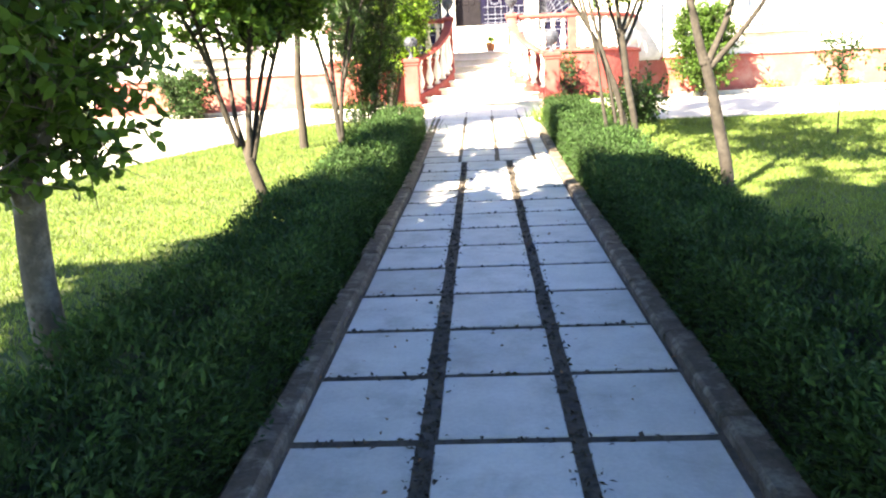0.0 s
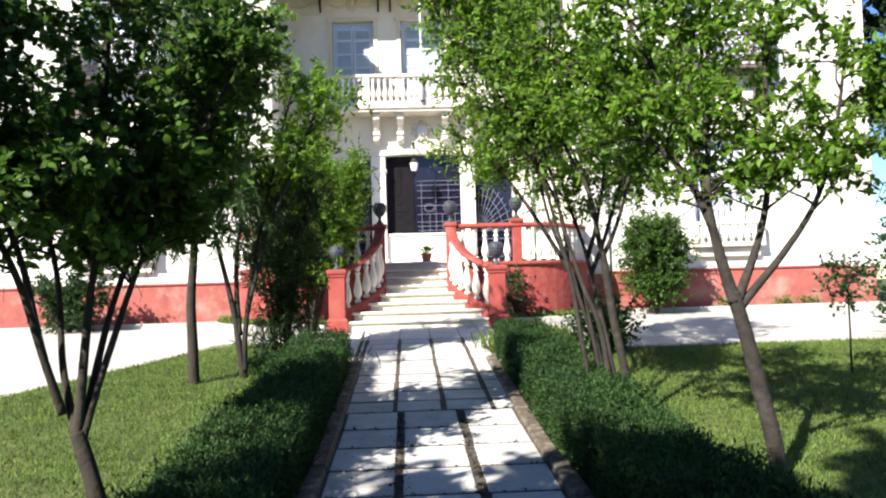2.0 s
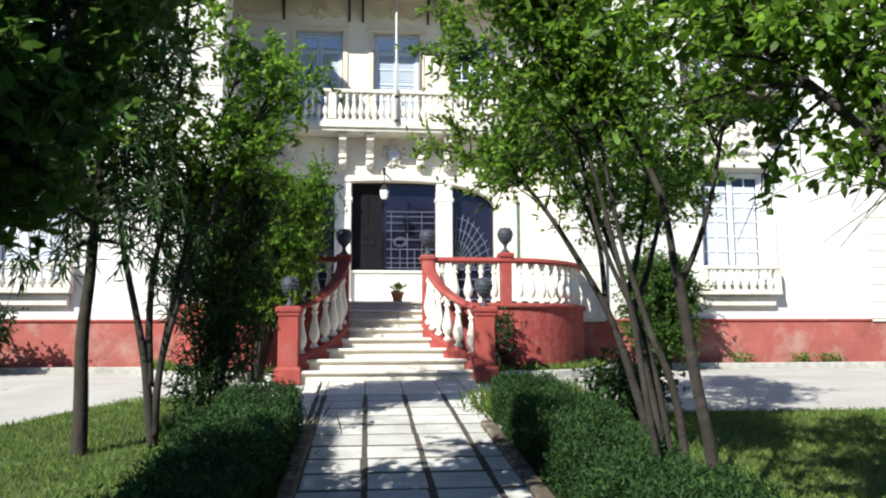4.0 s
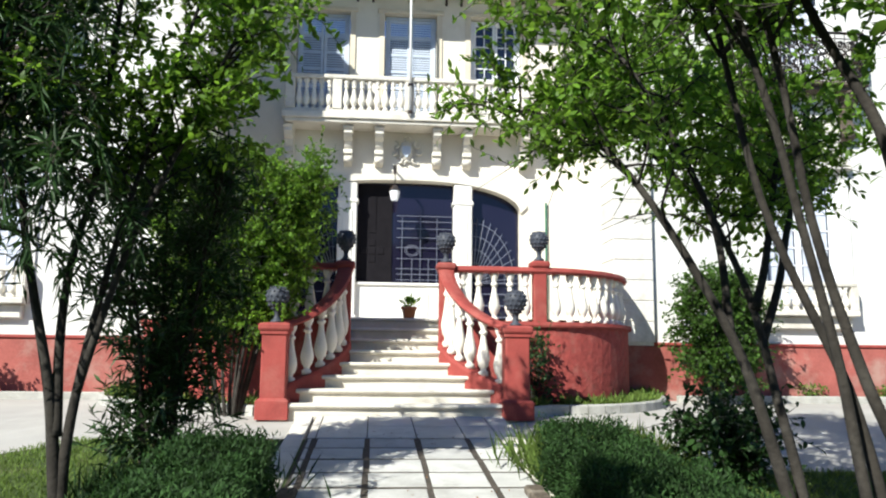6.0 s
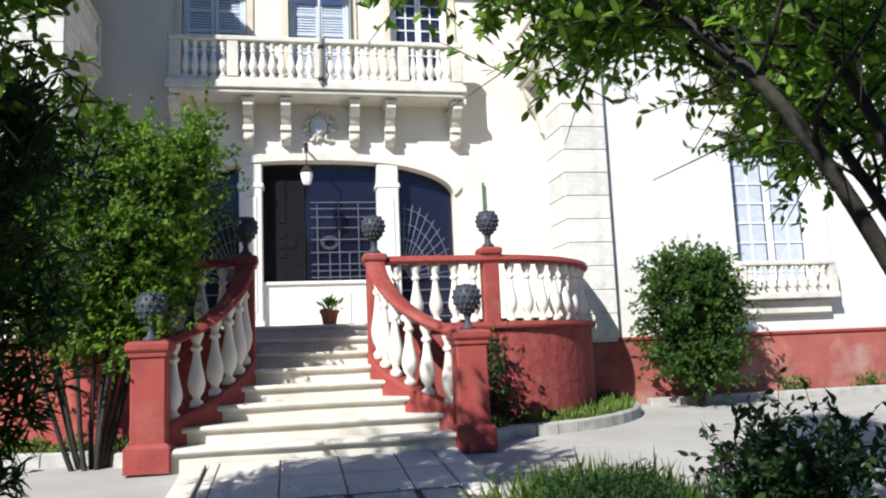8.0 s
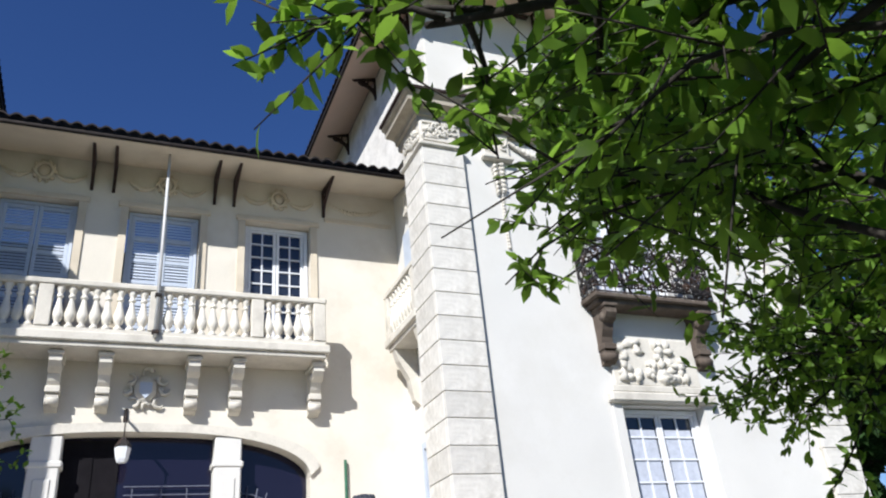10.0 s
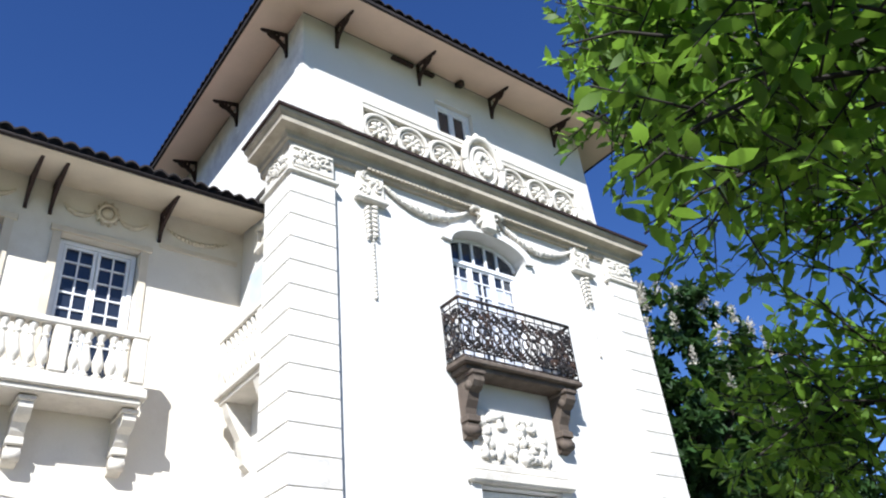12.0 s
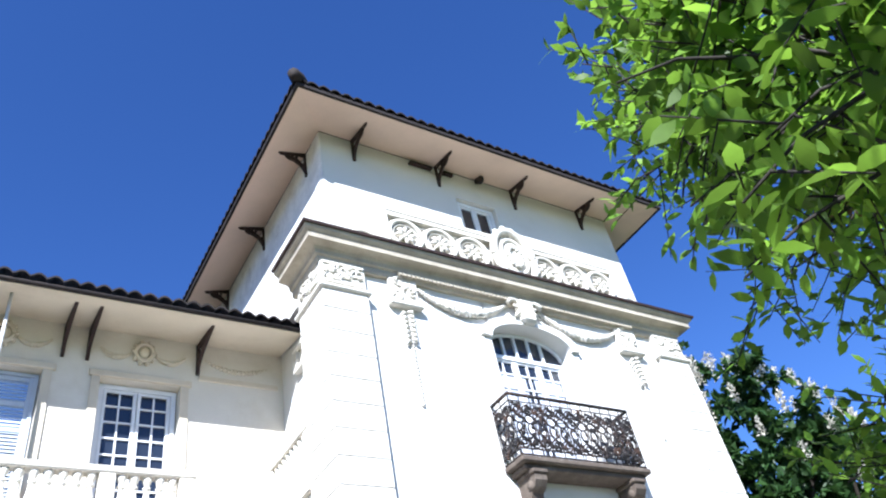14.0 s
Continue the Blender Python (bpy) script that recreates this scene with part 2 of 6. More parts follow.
class Shape:
    """Gathers vertices and faces; m is the pose that what is added next takes."""

    def __init__(self, m=None):
        self.v, self.f, self.smooth, self.m = [], [], [], m or BASE[0]

    def add(self, verts, faces, smooth=False):
        o = len(self.v)
        self.v += [self.m @ Vector(p) for p in verts]
        self.f += [tuple(o + i for i in q) for q in faces]
        self.smooth += [smooth] * len(faces)
        return self

    def box(self, x0, x1, y0, y1, z0, z1, bevel=0.0):
        b = min(bevel, (x1 - x0) / 2.2, (y1 - y0) / 2.2, (z1 - z0) / 2.2)
        if b <= 0:
            v = [(x, y, z) for z in (z0, z1) for y in (y0, y1) for x in (x0, x1)]
            return self.add(v, [(0, 2, 3, 1), (4, 5, 7, 6), (0, 1, 5, 4), (2, 6, 7, 3), (0, 4, 6, 2), (1, 3, 7, 5)])
        v, f = [], []
        for z, i in ((z0, b), (z0 + b, 0), (z1 - b, 0), (z1, b)):
            x, X, y, Y = x0 + i, x1 - i, y0 + i, y1 - i
            c = b if not i else b * 0.6
            v += [(x + c, y, z), (X - c, y, z), (X, y + c, z), (X, Y - c, z), (X - c, Y, z), (x + c, Y, z), (x, Y - c, z), (x, y + c, z)]
        for k in range(3):
            f += [(k * 8 + i, k * 8 + (i + 1) % 8, k * 8 + 8 + (i + 1) % 8, k * 8 + 8 + i) for i in range(8)]
        f += [tuple(range(7, -1, -1)), tuple(range(24, 32))]
        return self.add(v, f)

    def lathe(self, profile, centre=(0, 0, 0), n=12, smooth=True):
        """profile: (radius, height) from below upwards."""
        v = [(centre[0] + r * math.cos(2 * math.pi * i / n), centre[1] + r * math.sin(2 * math.pi * i / n), centre[2] + h) for r, h in profile for i in range(n)]
        f = [(k * n + i, k * n + (i + 1) % n, (k + 1) * n + (i + 1) % n, (k + 1) * n + i) for k in range(len(profile) - 1) for i in range(n)]
        f += [tuple(range(n - 1, -1, -1)), tuple(range((len(profile) - 1) * n, len(profile) * n))]
        return self.add(v, f, smooth)

    def tube(self, points, radii, n=6, smooth=True):
        pts = [Vector(p) for p in points]
        if not hasattr(radii, "__len__"):
            radii = [radii] * len(pts)
        v, f, side = [], [], None
        for k, p in enumerate(pts):
            d = (pts[min(k + 1, len(pts) - 1)] - pts[max(k - 1, 0)]).normalized()
            if side is None:
                side = d.orthogonal().normalized()
            side = (side - d * side.dot(d)).normalized()
            other = d.cross(side)
            v += [p + (side * math.cos(2 * math.pi * i / n) + other * math.sin(2 * math.pi * i / n)) * radii[k] for i in range(n)]
        f = [(k * n + i, k * n + (i + 1) % n, (k + 1) * n + (i + 1) % n, (k + 1) * n + i) for k in range(len(pts) - 1) for i in range(n)]
        f += [tuple(range(n - 1, -1, -1)), tuple(range((len(pts) - 1) * n, len(pts) * n))]
        return self.add(v, f, smooth)

    def sweep(self, points, profile, closed=True):
        """A profile of (out, up) carried along a path in plan; out is to the path's right."""
        pts = [Vector(p) for p in points]
        n, v = len(profile), []
        for k, p in enumerate(pts):
            a = pts[k] - pts[k - 1] if k else pts[1] - pts[0]
            b = pts[k + 1] - pts[k] if k < len(pts) - 1 else a
            a, b = Vector((a.x, a.y)).normalized(), Vector((b.x, b.y)).normalized()
            d = (a + b).normalized()
            stretch = 1 / max(0.35, d.dot(a))
            r = Vector((d.y, -d.x)) * stretch
            v += [(p.x + r.x * o, p.y + r.y * o, p.z + u) for o, u in profile]
        f = [(k * n + i, (k + 1) * n + i, (k + 1) * n + (i + 1) % n, k * n + (i + 1) % n) for k in range(len(pts) - 1) for i in range(n if closed else n - 1)]
        if closed:
            f += [tuple(range(n)), tuple(range(len(pts) * n - 1, (len(pts) - 1) * n - 1, -1))]
        return self.add(v, f)

    def prism(self, outline, y0, y1):
        """An outline of (x, z), run from y0 to y1."""
        n = len(outline)
        v = [(x, y0, z) for x, z in outline] + [(x, y1, z) for x, z in outline]
        f = [tuple(range(n)), tuple(range(2 * n - 1, n - 1, -1))] + [(i, i + n, (i + 1) % n + n, (i + 1) % n) for i in range(n)]
        return self.add(v, f)

    def strip(self, a, b, y0, y1):
        """The solid between two rows of (x, z) of equal length, from y0 to y1."""
        n = len(a)
        v = [(x, y, z) for y in (y0, y1) for row in (a, b) for x, z in row]
        f = []
        for i in range(n - 1):
            f += [(i, i + 1, n + i + 1, n + i), (2 * n + i, 3 * n + i, 3 * n + i + 1, 2 * n + i + 1), (i, 2 * n + i, 2 * n + i + 1, i + 1), (n + i, n + i + 1, 3 * n + i + 1, 3 * n + i)]
        f += [(0, n, 3 * n, 2 * n), (n - 1, 3 * n - 1, 4 * n - 1, 2 * n - 1)]
        return self.add(v, f)

    def blob(self, c, r, seed=0, rings=6, n=8, rough=0.15):
        rows = []
        for k in range(rings + 1):
            a = math.pi * k / rings
            for i in range(n):
                b = 2 * math.pi * i / n
                d = Vector((math.sin(a) * math.cos(b), math.sin(a) * math.sin(b), -math.cos(a)))
                w = 1 + rough * noise.noise(d * 2.3 + Vector((seed * 7.1, 0, 0)))
                rows.append((c[0] + d.x * r[0] * w, c[1] + d.y * r[1] * w, c[2] + d.z * r[2] * w))
        f = [(k * n + i, k * n + (i + 1) % n, (k + 1) * n + (i + 1) % n, (k + 1) * n + i) for k in range(rings) for i in range(n)]
        return self.add(rows, f, True)

    def mesh(self, name, mat):
        me = bpy.data.meshes.new(name)
        me.from_pydata([tuple(p) for p in self.v], [], self.f)
        me.materials.append(mat)
        me.polygons.foreach_set("use_smooth", self.smooth)
        bm = bmesh.new()
        bm.from_mesh(me)
        bmesh.ops.recalc_face_normals(bm, faces=bm.faces)
        bm.to_mesh(me)
        bm.free()
        return me


def thing(name, at=(0, 0, 0), label="", category="", group="", kind=""):
    ob = new(name)
    ob.location = at
    return tagged(ob, label, category, group, kind)


def part(name, shape, mat, parent, label="", kind=""):
    me = shape.mesh(name, mat) if isinstance(shape, Shape) else shape
    ob = new(name, me)
    ob.parent = parent
    if parent is not None:
        at = parent.location.copy()
        up = parent.parent
        while up is not None:
            at += up.location
            up = up.parent
        ob.location = -at
    return tagged(ob, label, kind=kind)


def place(name, me, parent, m):
    """One more object on a shared mesh, at the pose m in the world."""
    ob = new(name, me)
    ob.parent = parent
    at, up = Vector(), parent
    while up is not None:
        at += up.location
        up = up.parent
    ob.matrix_basis = Matrix.Translation(-at) @ BASE[0] @ m
    return ob


def single(name, shape, mat, label, category, kind="", group=""):
    """A thing of one mesh."""
    return tagged(new(name, shape.mesh(name, mat)), label, category, group, kind)


def leaf_mesh(name, mat, base, way, length, width, fold=0.25, twist=None, oval=False):
    """Many folded leaves of two triangles, or four for an oval outline: numpy rows of foot, direction, and sizes."""
    n = len(base)
    rng = np.random.default_rng(n)
    way = way / np.maximum(np.linalg.norm(way, axis=1, keepdims=True), 1e-6)
    r = rng.normal(size=(n, 3)) * 0.6 + np.array((0.0, 0.0, 1.0)) if twist is None else twist
    side = np.cross(way, r)
    side /= np.maximum(np.linalg.norm(side, axis=1, keepdims=True), 1e-6)
    up = np.cross(side, way)
    length, width = np.asarray(length).reshape(-1, 1), np.asarray(width).reshape(-1, 1)
    tip = base + way * length - up * length * 0.12
    left = base + way * length * 0.45 + side * width + up * width * fold
    right = base + way * length * 0.45 - side * width + up * width * fold
    if oval:
        sides = [base + way * length * t + side * width * w * e + up * (width * fold * w - length * 0.12 * t * t) for e, t, w in ((1, 0.28, 0.85), (1, 0.62, 0.9), (-1, 0.62, 0.9), (-1, 0.28, 0.85))]
        v = np.stack((base, sides[0], sides[1], tip, sides[2], sides[3]), axis=1).reshape(-1, 3)
        f = (np.arange(n)[:, None] * 6 + np.array((0, 1, 5, 1, 2, 4, 1, 4, 5, 2, 3, 4))[None]).reshape(-1)
    else:
        v = np.stack((base, left, tip, right), axis=1).reshape(-1, 3)
        f = (np.arange(n)[:, None] * 4 + np.array((0, 1, 2, 0, 2, 3))[None]).reshape(-1)
    me = bpy.data.meshes.new(name)
    me.vertices.add(len(v))
    me.vertices.foreach_set("co", v.astype(np.float32).reshape(-1))
    me.loops.add(len(f))
    me.loops.foreach_set("vertex_index", f.astype(np.int32))
    me.polygons.add(len(f) // 3)
    me.polygons.foreach_set("loop_start", np.arange(0, len(f), 3, dtype=np.int32))
    me.materials.append(mat)
    me.update(calc_edges=True)
    return me


# ---- ground ----
GROUND_Y = (-60, -8, 3.95, 7.35, 9.56, 14.5, 16.6, 20.3, 60, 300)
GROUND_Z = (-0.75, -0.6, 0.0, 0.148, 0.30, 0.76, 0.95, 1.03, 1.05, 1.05)


def ground(y):
    return float(np.interp(y, GROUND_Y, GROUND_Z))


def sheet(outline_rows, lift, steps=1):
    """A sheet over the ground: rows of (y, x0, x1) from near to far, x0 and x1 joined by quads."""
    s = Shape()
    v, f = [], []
    for y, x0, x1 in outline_rows:
        v += [(x0 + (x1 - x0) * i / steps, y, ground(y) + lift) for i in range(steps + 1)]
    w = steps + 1
    for k in range(len(outline_rows) - 1):
        f += [(k * w + i, k * w + i + 1, (k + 1) * w + i + 1, (k + 1) * w + i) for i in range(steps)]
    return s.add(v, f)


ys = [-300, -60, -20, -8, -4, 0, 2, 3.95, 5.5, 7.35, 9.56, 11, 12.5, 14.5, 15.5, 16.6, 18, 20.3, 26, 60, 300]
single("ground", sheet([(y, -300, 300) for y in ys], -0.06), LAWN, "dark garden soil and rough grass round the house", "ground", "structure")


def lawn_far(x):
    """Where the lawn ends and the apron before the house begins."""
    return 13.7 if x > 0 else max(-8.0, 15.2 - max(0.0, -x - 3.5) * 1.9)


def lawn(x0, x1, name):
    s = Shape()
    n = 14
    v, f = [], []
    for i in range(n + 1):
        x = x0 + (x1 - x0) * i / n
        far = lawn_far(x)
        for k in range(13):
            y = -10 + (far + 10) * k / 12
            v.append((x, y, ground(y) + 0.015))
    for i in range(n):
        f += [(i * 13 + k, (i + 1) * 13 + k, (i + 1) * 13 + k + 1, i * 13 + k + 1) for k in range(12)]
    s.add(v, f)
    return single(name, s, LAWN, "mown green lawn with bare patches under the trees", "lawn", "structure")


def yard():
    """The pale concrete apron before the house, bounded by the lawns."""
    s = Shape()
    xs_ = [-13.0 + 0.75 * i for i in range(37)]
    v, f = [], []
    for x in xs_:
        near = lawn_far(x) - 0.6
        for k in range(13):
            y = near + (24.0 - near) * k / 12
            v.append((x, y, ground(y) - 0.03))
    for i in range(len(xs_) - 1):
        f += [(i * 13 + k, (i + 1) * 13 + k, (i + 1) * 13 + k + 1, i * 13 + k + 1) for k in range(12)]
    s.add(v, f)
    return single("yard", s, PAVING, "pale concrete yard sloping gently up to the house", "yard", "structure")


yard()
lawn(1.0, 13.0, "lawn_right")
lawn(-9.0, -1.0, "lawn_left")

# ---- the house ----
AXIS = 0.30                     # the middle of the front
WALL, TOWER = 22.88, 20.26      # the fronts of the middle part and of the towers
FLOOR = 2.35                    # the terrace
house = thing("house", (AXIS, WALL, 1.0), "white two-storey mansion with square corner towers and dark tiled eaves", "house")


def arch_z(x):
    """The underside of the porch's flat arch."""
    u = abs(x - AXIS) / 2.49
    return 4.86 + 0.66 * math.sqrt(max(0.0, 1 - u ** 2.6))


def wall_piece(x0, x1, z0, z1):
    part("wall_section", Shape().box(x0, x1, WALL, WALL + 0.4, z0, z1), AGED, house)


wall_piece(-3.9, -2.19, 0.9, 6.0)
wall_piece(2.79, 4.55, 0.9, 6.0)
xs = [AXIS - 2.49 * math.cos(math.pi * i / 32) for i in range(33)]
part("arch_wall", Shape().strip([(x, arch_z(x)) for x in xs], [(x, 6.0) for x in xs], WALL, WALL + 0.4), AGED, house)
OPEN = [(-2.17, -1.01), (-0.25, 0.91), (1.67, 2.83)]
edges = [-3.9] + [e for o in OPEN for e in o] + [4.55]
for a, b in zip(edges[::2], edges[1::2]):
    wall_piece(a, b, 6.0, 10.2)
for a, b in OPEN:
    wall_piece(a, b, 6.0, 6.8)
    wall_piece(a, b, 9.32, 10.2)
# added shell behind the porch, coloured dark for its inside shade
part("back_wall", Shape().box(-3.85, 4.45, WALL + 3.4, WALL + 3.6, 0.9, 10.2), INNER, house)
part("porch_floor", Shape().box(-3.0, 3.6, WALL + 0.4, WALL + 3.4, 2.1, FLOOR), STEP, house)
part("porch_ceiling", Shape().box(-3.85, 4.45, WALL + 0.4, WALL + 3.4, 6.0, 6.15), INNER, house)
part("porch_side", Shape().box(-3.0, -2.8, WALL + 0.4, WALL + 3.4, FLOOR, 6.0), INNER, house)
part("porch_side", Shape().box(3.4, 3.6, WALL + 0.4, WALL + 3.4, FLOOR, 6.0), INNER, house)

# porch front: two piers, a low wall with a panel between them, glass and iron grilles
porch = part("porch_front", Shape().box(-0.76, 1.33, WALL + 0.10, WALL + 0.32, FLOOR, 3.24).box(-0.80, 1.37, WALL + 0.05, WALL + 0.34, 3.24, 3.30, 0.01)
             .box(-0.06, 0.80, WALL + 0.075, WALL + 0.1, 2.5, 3.08, 0.02), PLASTER, house, "low white panelled wall under the porch window")
for x0, x1 in ((-1.17, -0.76), (1.33, 1.73)):
    q = Shape().box(x0, x1, WALL - 0.03, WALL + 0.36, FLOOR, 5.46, 0.02).box(x0 - 0.03, x1 + 0.03, WALL - 0.06, WALL + 0.37, FLOOR, FLOOR + 0.25, 0.02)
    q.box(x0 - 0.03, x1 + 0.03, WALL - 0.05, WALL + 0.37, 5.0, 5.10, 0.02).box(x0 + 0.09, x1 - 0.09, WALL - 0.05, WALL, 2.75, 4.85, 0.015)
    part("pier", q, PLASTER, house)
part("glass_pane", Shape().box(-0.76, 1.33, WALL + 0.26, WALL + 0.27, 3.3, 5.5), PORCHGLASS, house, "dark blue reflecting porch glass")
for x0, x1 in ((-2.19, -1.17), (1.73, 2.79)):
    part("glass_pane", Shape().box(x0, x1, WALL + 0.26, WALL + 0.27, FLOOR, 5.42), PORCHGLASS, house, "dark blue reflecting porch glass")
g = Shape()
y = WALL + 0.2
for x in (0.22, 0.44, 0.62, 0.80, 0.98, 1.15):
    g.box(x - 0.006, x + 0.006, y, y + 0.012, 3.32, 3.85 if x in (0.44, 0.80, 1.15) else 4.75)
for z in (3.38, 3.50, 3.62, 3.84, 4.08, 4.30, 4.50, 4.66, 4.78):
    g.box(0.10, 1.32, y, y + 0.012, z - 0.006, z + 0.006)
for k, r in ((0, 0.12), (1, 0.09)):
    g.tube([(0.44 + r * 1.3 * math.cos(a * math.pi / 10), y, 4.02 + r * math.sin(a * math.pi / 10)) for a in range(21)], 0.006, 5)
part("window_grille", g, GRILLE, house, "pale iron grille of bars and rings")
dm = Shape()
for x, z in ((-0.42, 4.0), (-0.60, 4.0), (-0.24, 4.0), (-0.42, 4.18), (-0.42, 3.82)):
    dm.box(x - 0.075, x + 0.075, y + 0.02, y + 0.05, z - 0.075, z + 0.075, 0.01)
dm.box(-0.49, -0.35, y + 0.02, y + 0.045, 4.4, 5.45).box(-0.76, 0.0, y + 0.035, y + 0.045, 3.3, 5.45)
part("door_leaf", dm, DOORWOOD, house, "dark wooden door leaf with a cross of square bosses")
for x0, x1, c in ((1.73, 2.79, 1.78), (-1.17, -2.19, -1.22)):
    f = Shape()
    d = 1 if x1 > x0 else -1
    for a in range(4, 86, 9):
        f.tube([(c + d * r * math.cos(radians(a)), y, 3.35 + r * 1.45 * math.sin(radians(a))) for r in (0.1, 0.6, 0.98)], 0.008, 5)
    for r in (0.3, 0.5, 0.7, 0.9):
        f.tube([(c + d * r * math.cos(radians(a)), y, 3.35 + r * 1.45 * math.sin(radians(a))) for a in range(0, 91, 10)], 0.008, 5)
    for z in (2.6, 2.85, 3.1, 3.34):
        f.box(min(x0, x1), max(x0, x1), y - 0.008, y + 0.008, z - 0.008, z + 0.008)
    part("window_grille", f, GRILLE, house, "fan-shaped pale iron grille")
m_ = Shape()
xs = [AXIS - 2.49 * math.cos(math.pi * i / 32) for i in range(33)]
m_.strip([(x, arch_z(x)) for x in xs], [(AXIS + (x - AXIS) * 1.055, arch_z(x) + 0.13) for x in xs], WALL - 0.05, WALL)
part("arch_moulding", m_, STONE, house)


def window(name, x0, x1, z0, z1, y, parent, glazing=6, cols=2, arched=0.0, curtain=False, leaves=2):
    """A glazed pair of casements with bars, set in the wall at depth y."""
    w = part(name, Shape().box(x0, x0 + 0.07, y, y + 0.1, z0, z1).box(x1 - 0.07, x1, y, y + 0.1, z0, z1).box(x0 + 0.07, x1 - 0.07, y, y + 0.1, z1 - 0.07, z1)
             .box(x0 + 0.07, x1 - 0.07, y, y + 0.1, z0, z0 + 0.08), WHITEWOOD, parent, "white painted window frame")
    n = leaves
    for k in range(n):
        a, b = x0 + 0.07 + (x1 - x0 - 0.14) * k / n, x0 + 0.07 + (x1 - x0 - 0.14) * (k + 1) / n
        q = Shape().box(a + 0.005, a + 0.055, y + 0.02, y + 0.07, z0 + 0.08, z1 - 0.07, 0.008).box(b - 0.055, b - 0.005, y + 0.02, y + 0.07, z0 + 0.08, z1 - 0.07, 0.008)
        for i in range(glazing + 1):
            z = z0 + 0.09 + (z1 - z0 - 0.17) * i / glazing
            t = 0.03 if i in (0, glazing) else 0.012
            q.box(a + 0.055, b - 0.055, y + 0.03, y + 0.056, z - t, z + t)
        for i in range(1, cols):
            x = a + 0.07 + (b - a - 0.14) * i / cols
            q.box(x - 0.012, x + 0.012, y + 0.032, y + 0.058, z0 + 0.1, z1 - 0.08)
        part("casement", q, WHITEWOOD, w)
    part("pane", Shape().box(x0 + 0.07, x1 - 0.07, y + 0.058, y + 0.064, z0 + 0.08, z1 - 0.07), GLASS, w, "dark window glass")
    if curtain:
        c = Shape()
        for a, b in ((x0 + 0.16, (x0 + x1) / 2 - 0.09), ((x0 + x1) / 2 + 0.09, x1 - 0.16)):
            c.box(a, b, y + 0.048, y + 0.054, z0 + 0.12, z1 - 0.3)
        part("curtain", c, CURTAIN, w, "white curtain behind the panes")
    return w


def shutters(x0, x1, z0, z1, y, parent):
    w = part("shutter_frame", Shape().box(x0, x0 + 0.05, y, y + 0.09, z0, z1).box(x1 - 0.05, x1, y, y + 0.09, z0, z1).box(x0 + 0.05, x1 - 0.05, y, y + 0.09, z1 - 0.05, z1), SHUTTER, parent)
    mid = (x0 + x1) / 2
    for a, b in ((x0 + 0.05, mid - 0.006), (mid + 0.006, x1 - 0.05)):
        q = Shape()
        q.box(a, a + 0.06, y + 0.02, y + 0.06, z0, z1 - 0.05, 0.006).box(b - 0.06, b, y + 0.02, y + 0.06, z0, z1 - 0.05, 0.006)
        for i in range(7):
            z = z0 + (z1 - z0 - 0.12) * i / 6
            q.box(a + 0.06, b - 0.06, y + 0.022, y + 0.058, z, z + 0.06)
        n = 44
        for i in range(n):
            z = z0 + 0.03 + (z1 - z0 - 0.1) * i / n
            q.add([(a + 0.06, y + 0.028, z), (b - 0.06, y + 0.028, z), (b - 0.06, y + 0.05, z + 0.05), (a + 0.06, y + 0.05, z + 0.05)], [(0, 1, 2, 3)])
        part("shutter_leaf", q, SHUTTER, w, "closed pale blue louvred shutter")
    return w


for i, (a, b) in enumerate(OPEN):
    if i < 2:
        shutters(a + 0.02, b - 0.02, 6.82, 9.30, WALL + 0.12, house)
    else:
        window("french_window", a + 0.02, b - 0.02, 6.82, 9.30, WALL + 0.14, house, glazing=9)
    tr = Shape().box(a - 0.12, a, WALL - 0.03, WALL, 6.8, 9.32).box(b, b + 0.12, WALL - 0.03, WALL, 6.8, 9.32).box(a - 0.16, b + 0.16, WALL - 0.05, WALL, 9.32, 9.42, 0.01)
    part("window_surround", tr, CREAM, house)


# balusters, rails and balconies
BAL = [(0.06, 0), (0.06, 0.045), (0.036, 0.06), (0.034, 0.085), (0.062, 0.12), (0.079, 0.18), (0.078, 0.225), (0.062, 0.29), (0.043, 0.37), (0.032, 0.445), (0.031, 0.465), (0.05, 0.475), (0.052, 0.50), (0.034, 0.512), (0.034, 0.535), (0.054, 0.575), (0.062, 0.60), (0.062, 0.64)]


def baluster_mesh(name, height, mat, fat=1.0, n=10):
    k = height / 0.64
    return Shape(Matrix()).lathe([(r * fat, z * k) for r, z in BAL], n=n).mesh(name, mat)


STONE_BAL = baluster_mesh("baluster", 0.60, BALUSTER, 1.0)


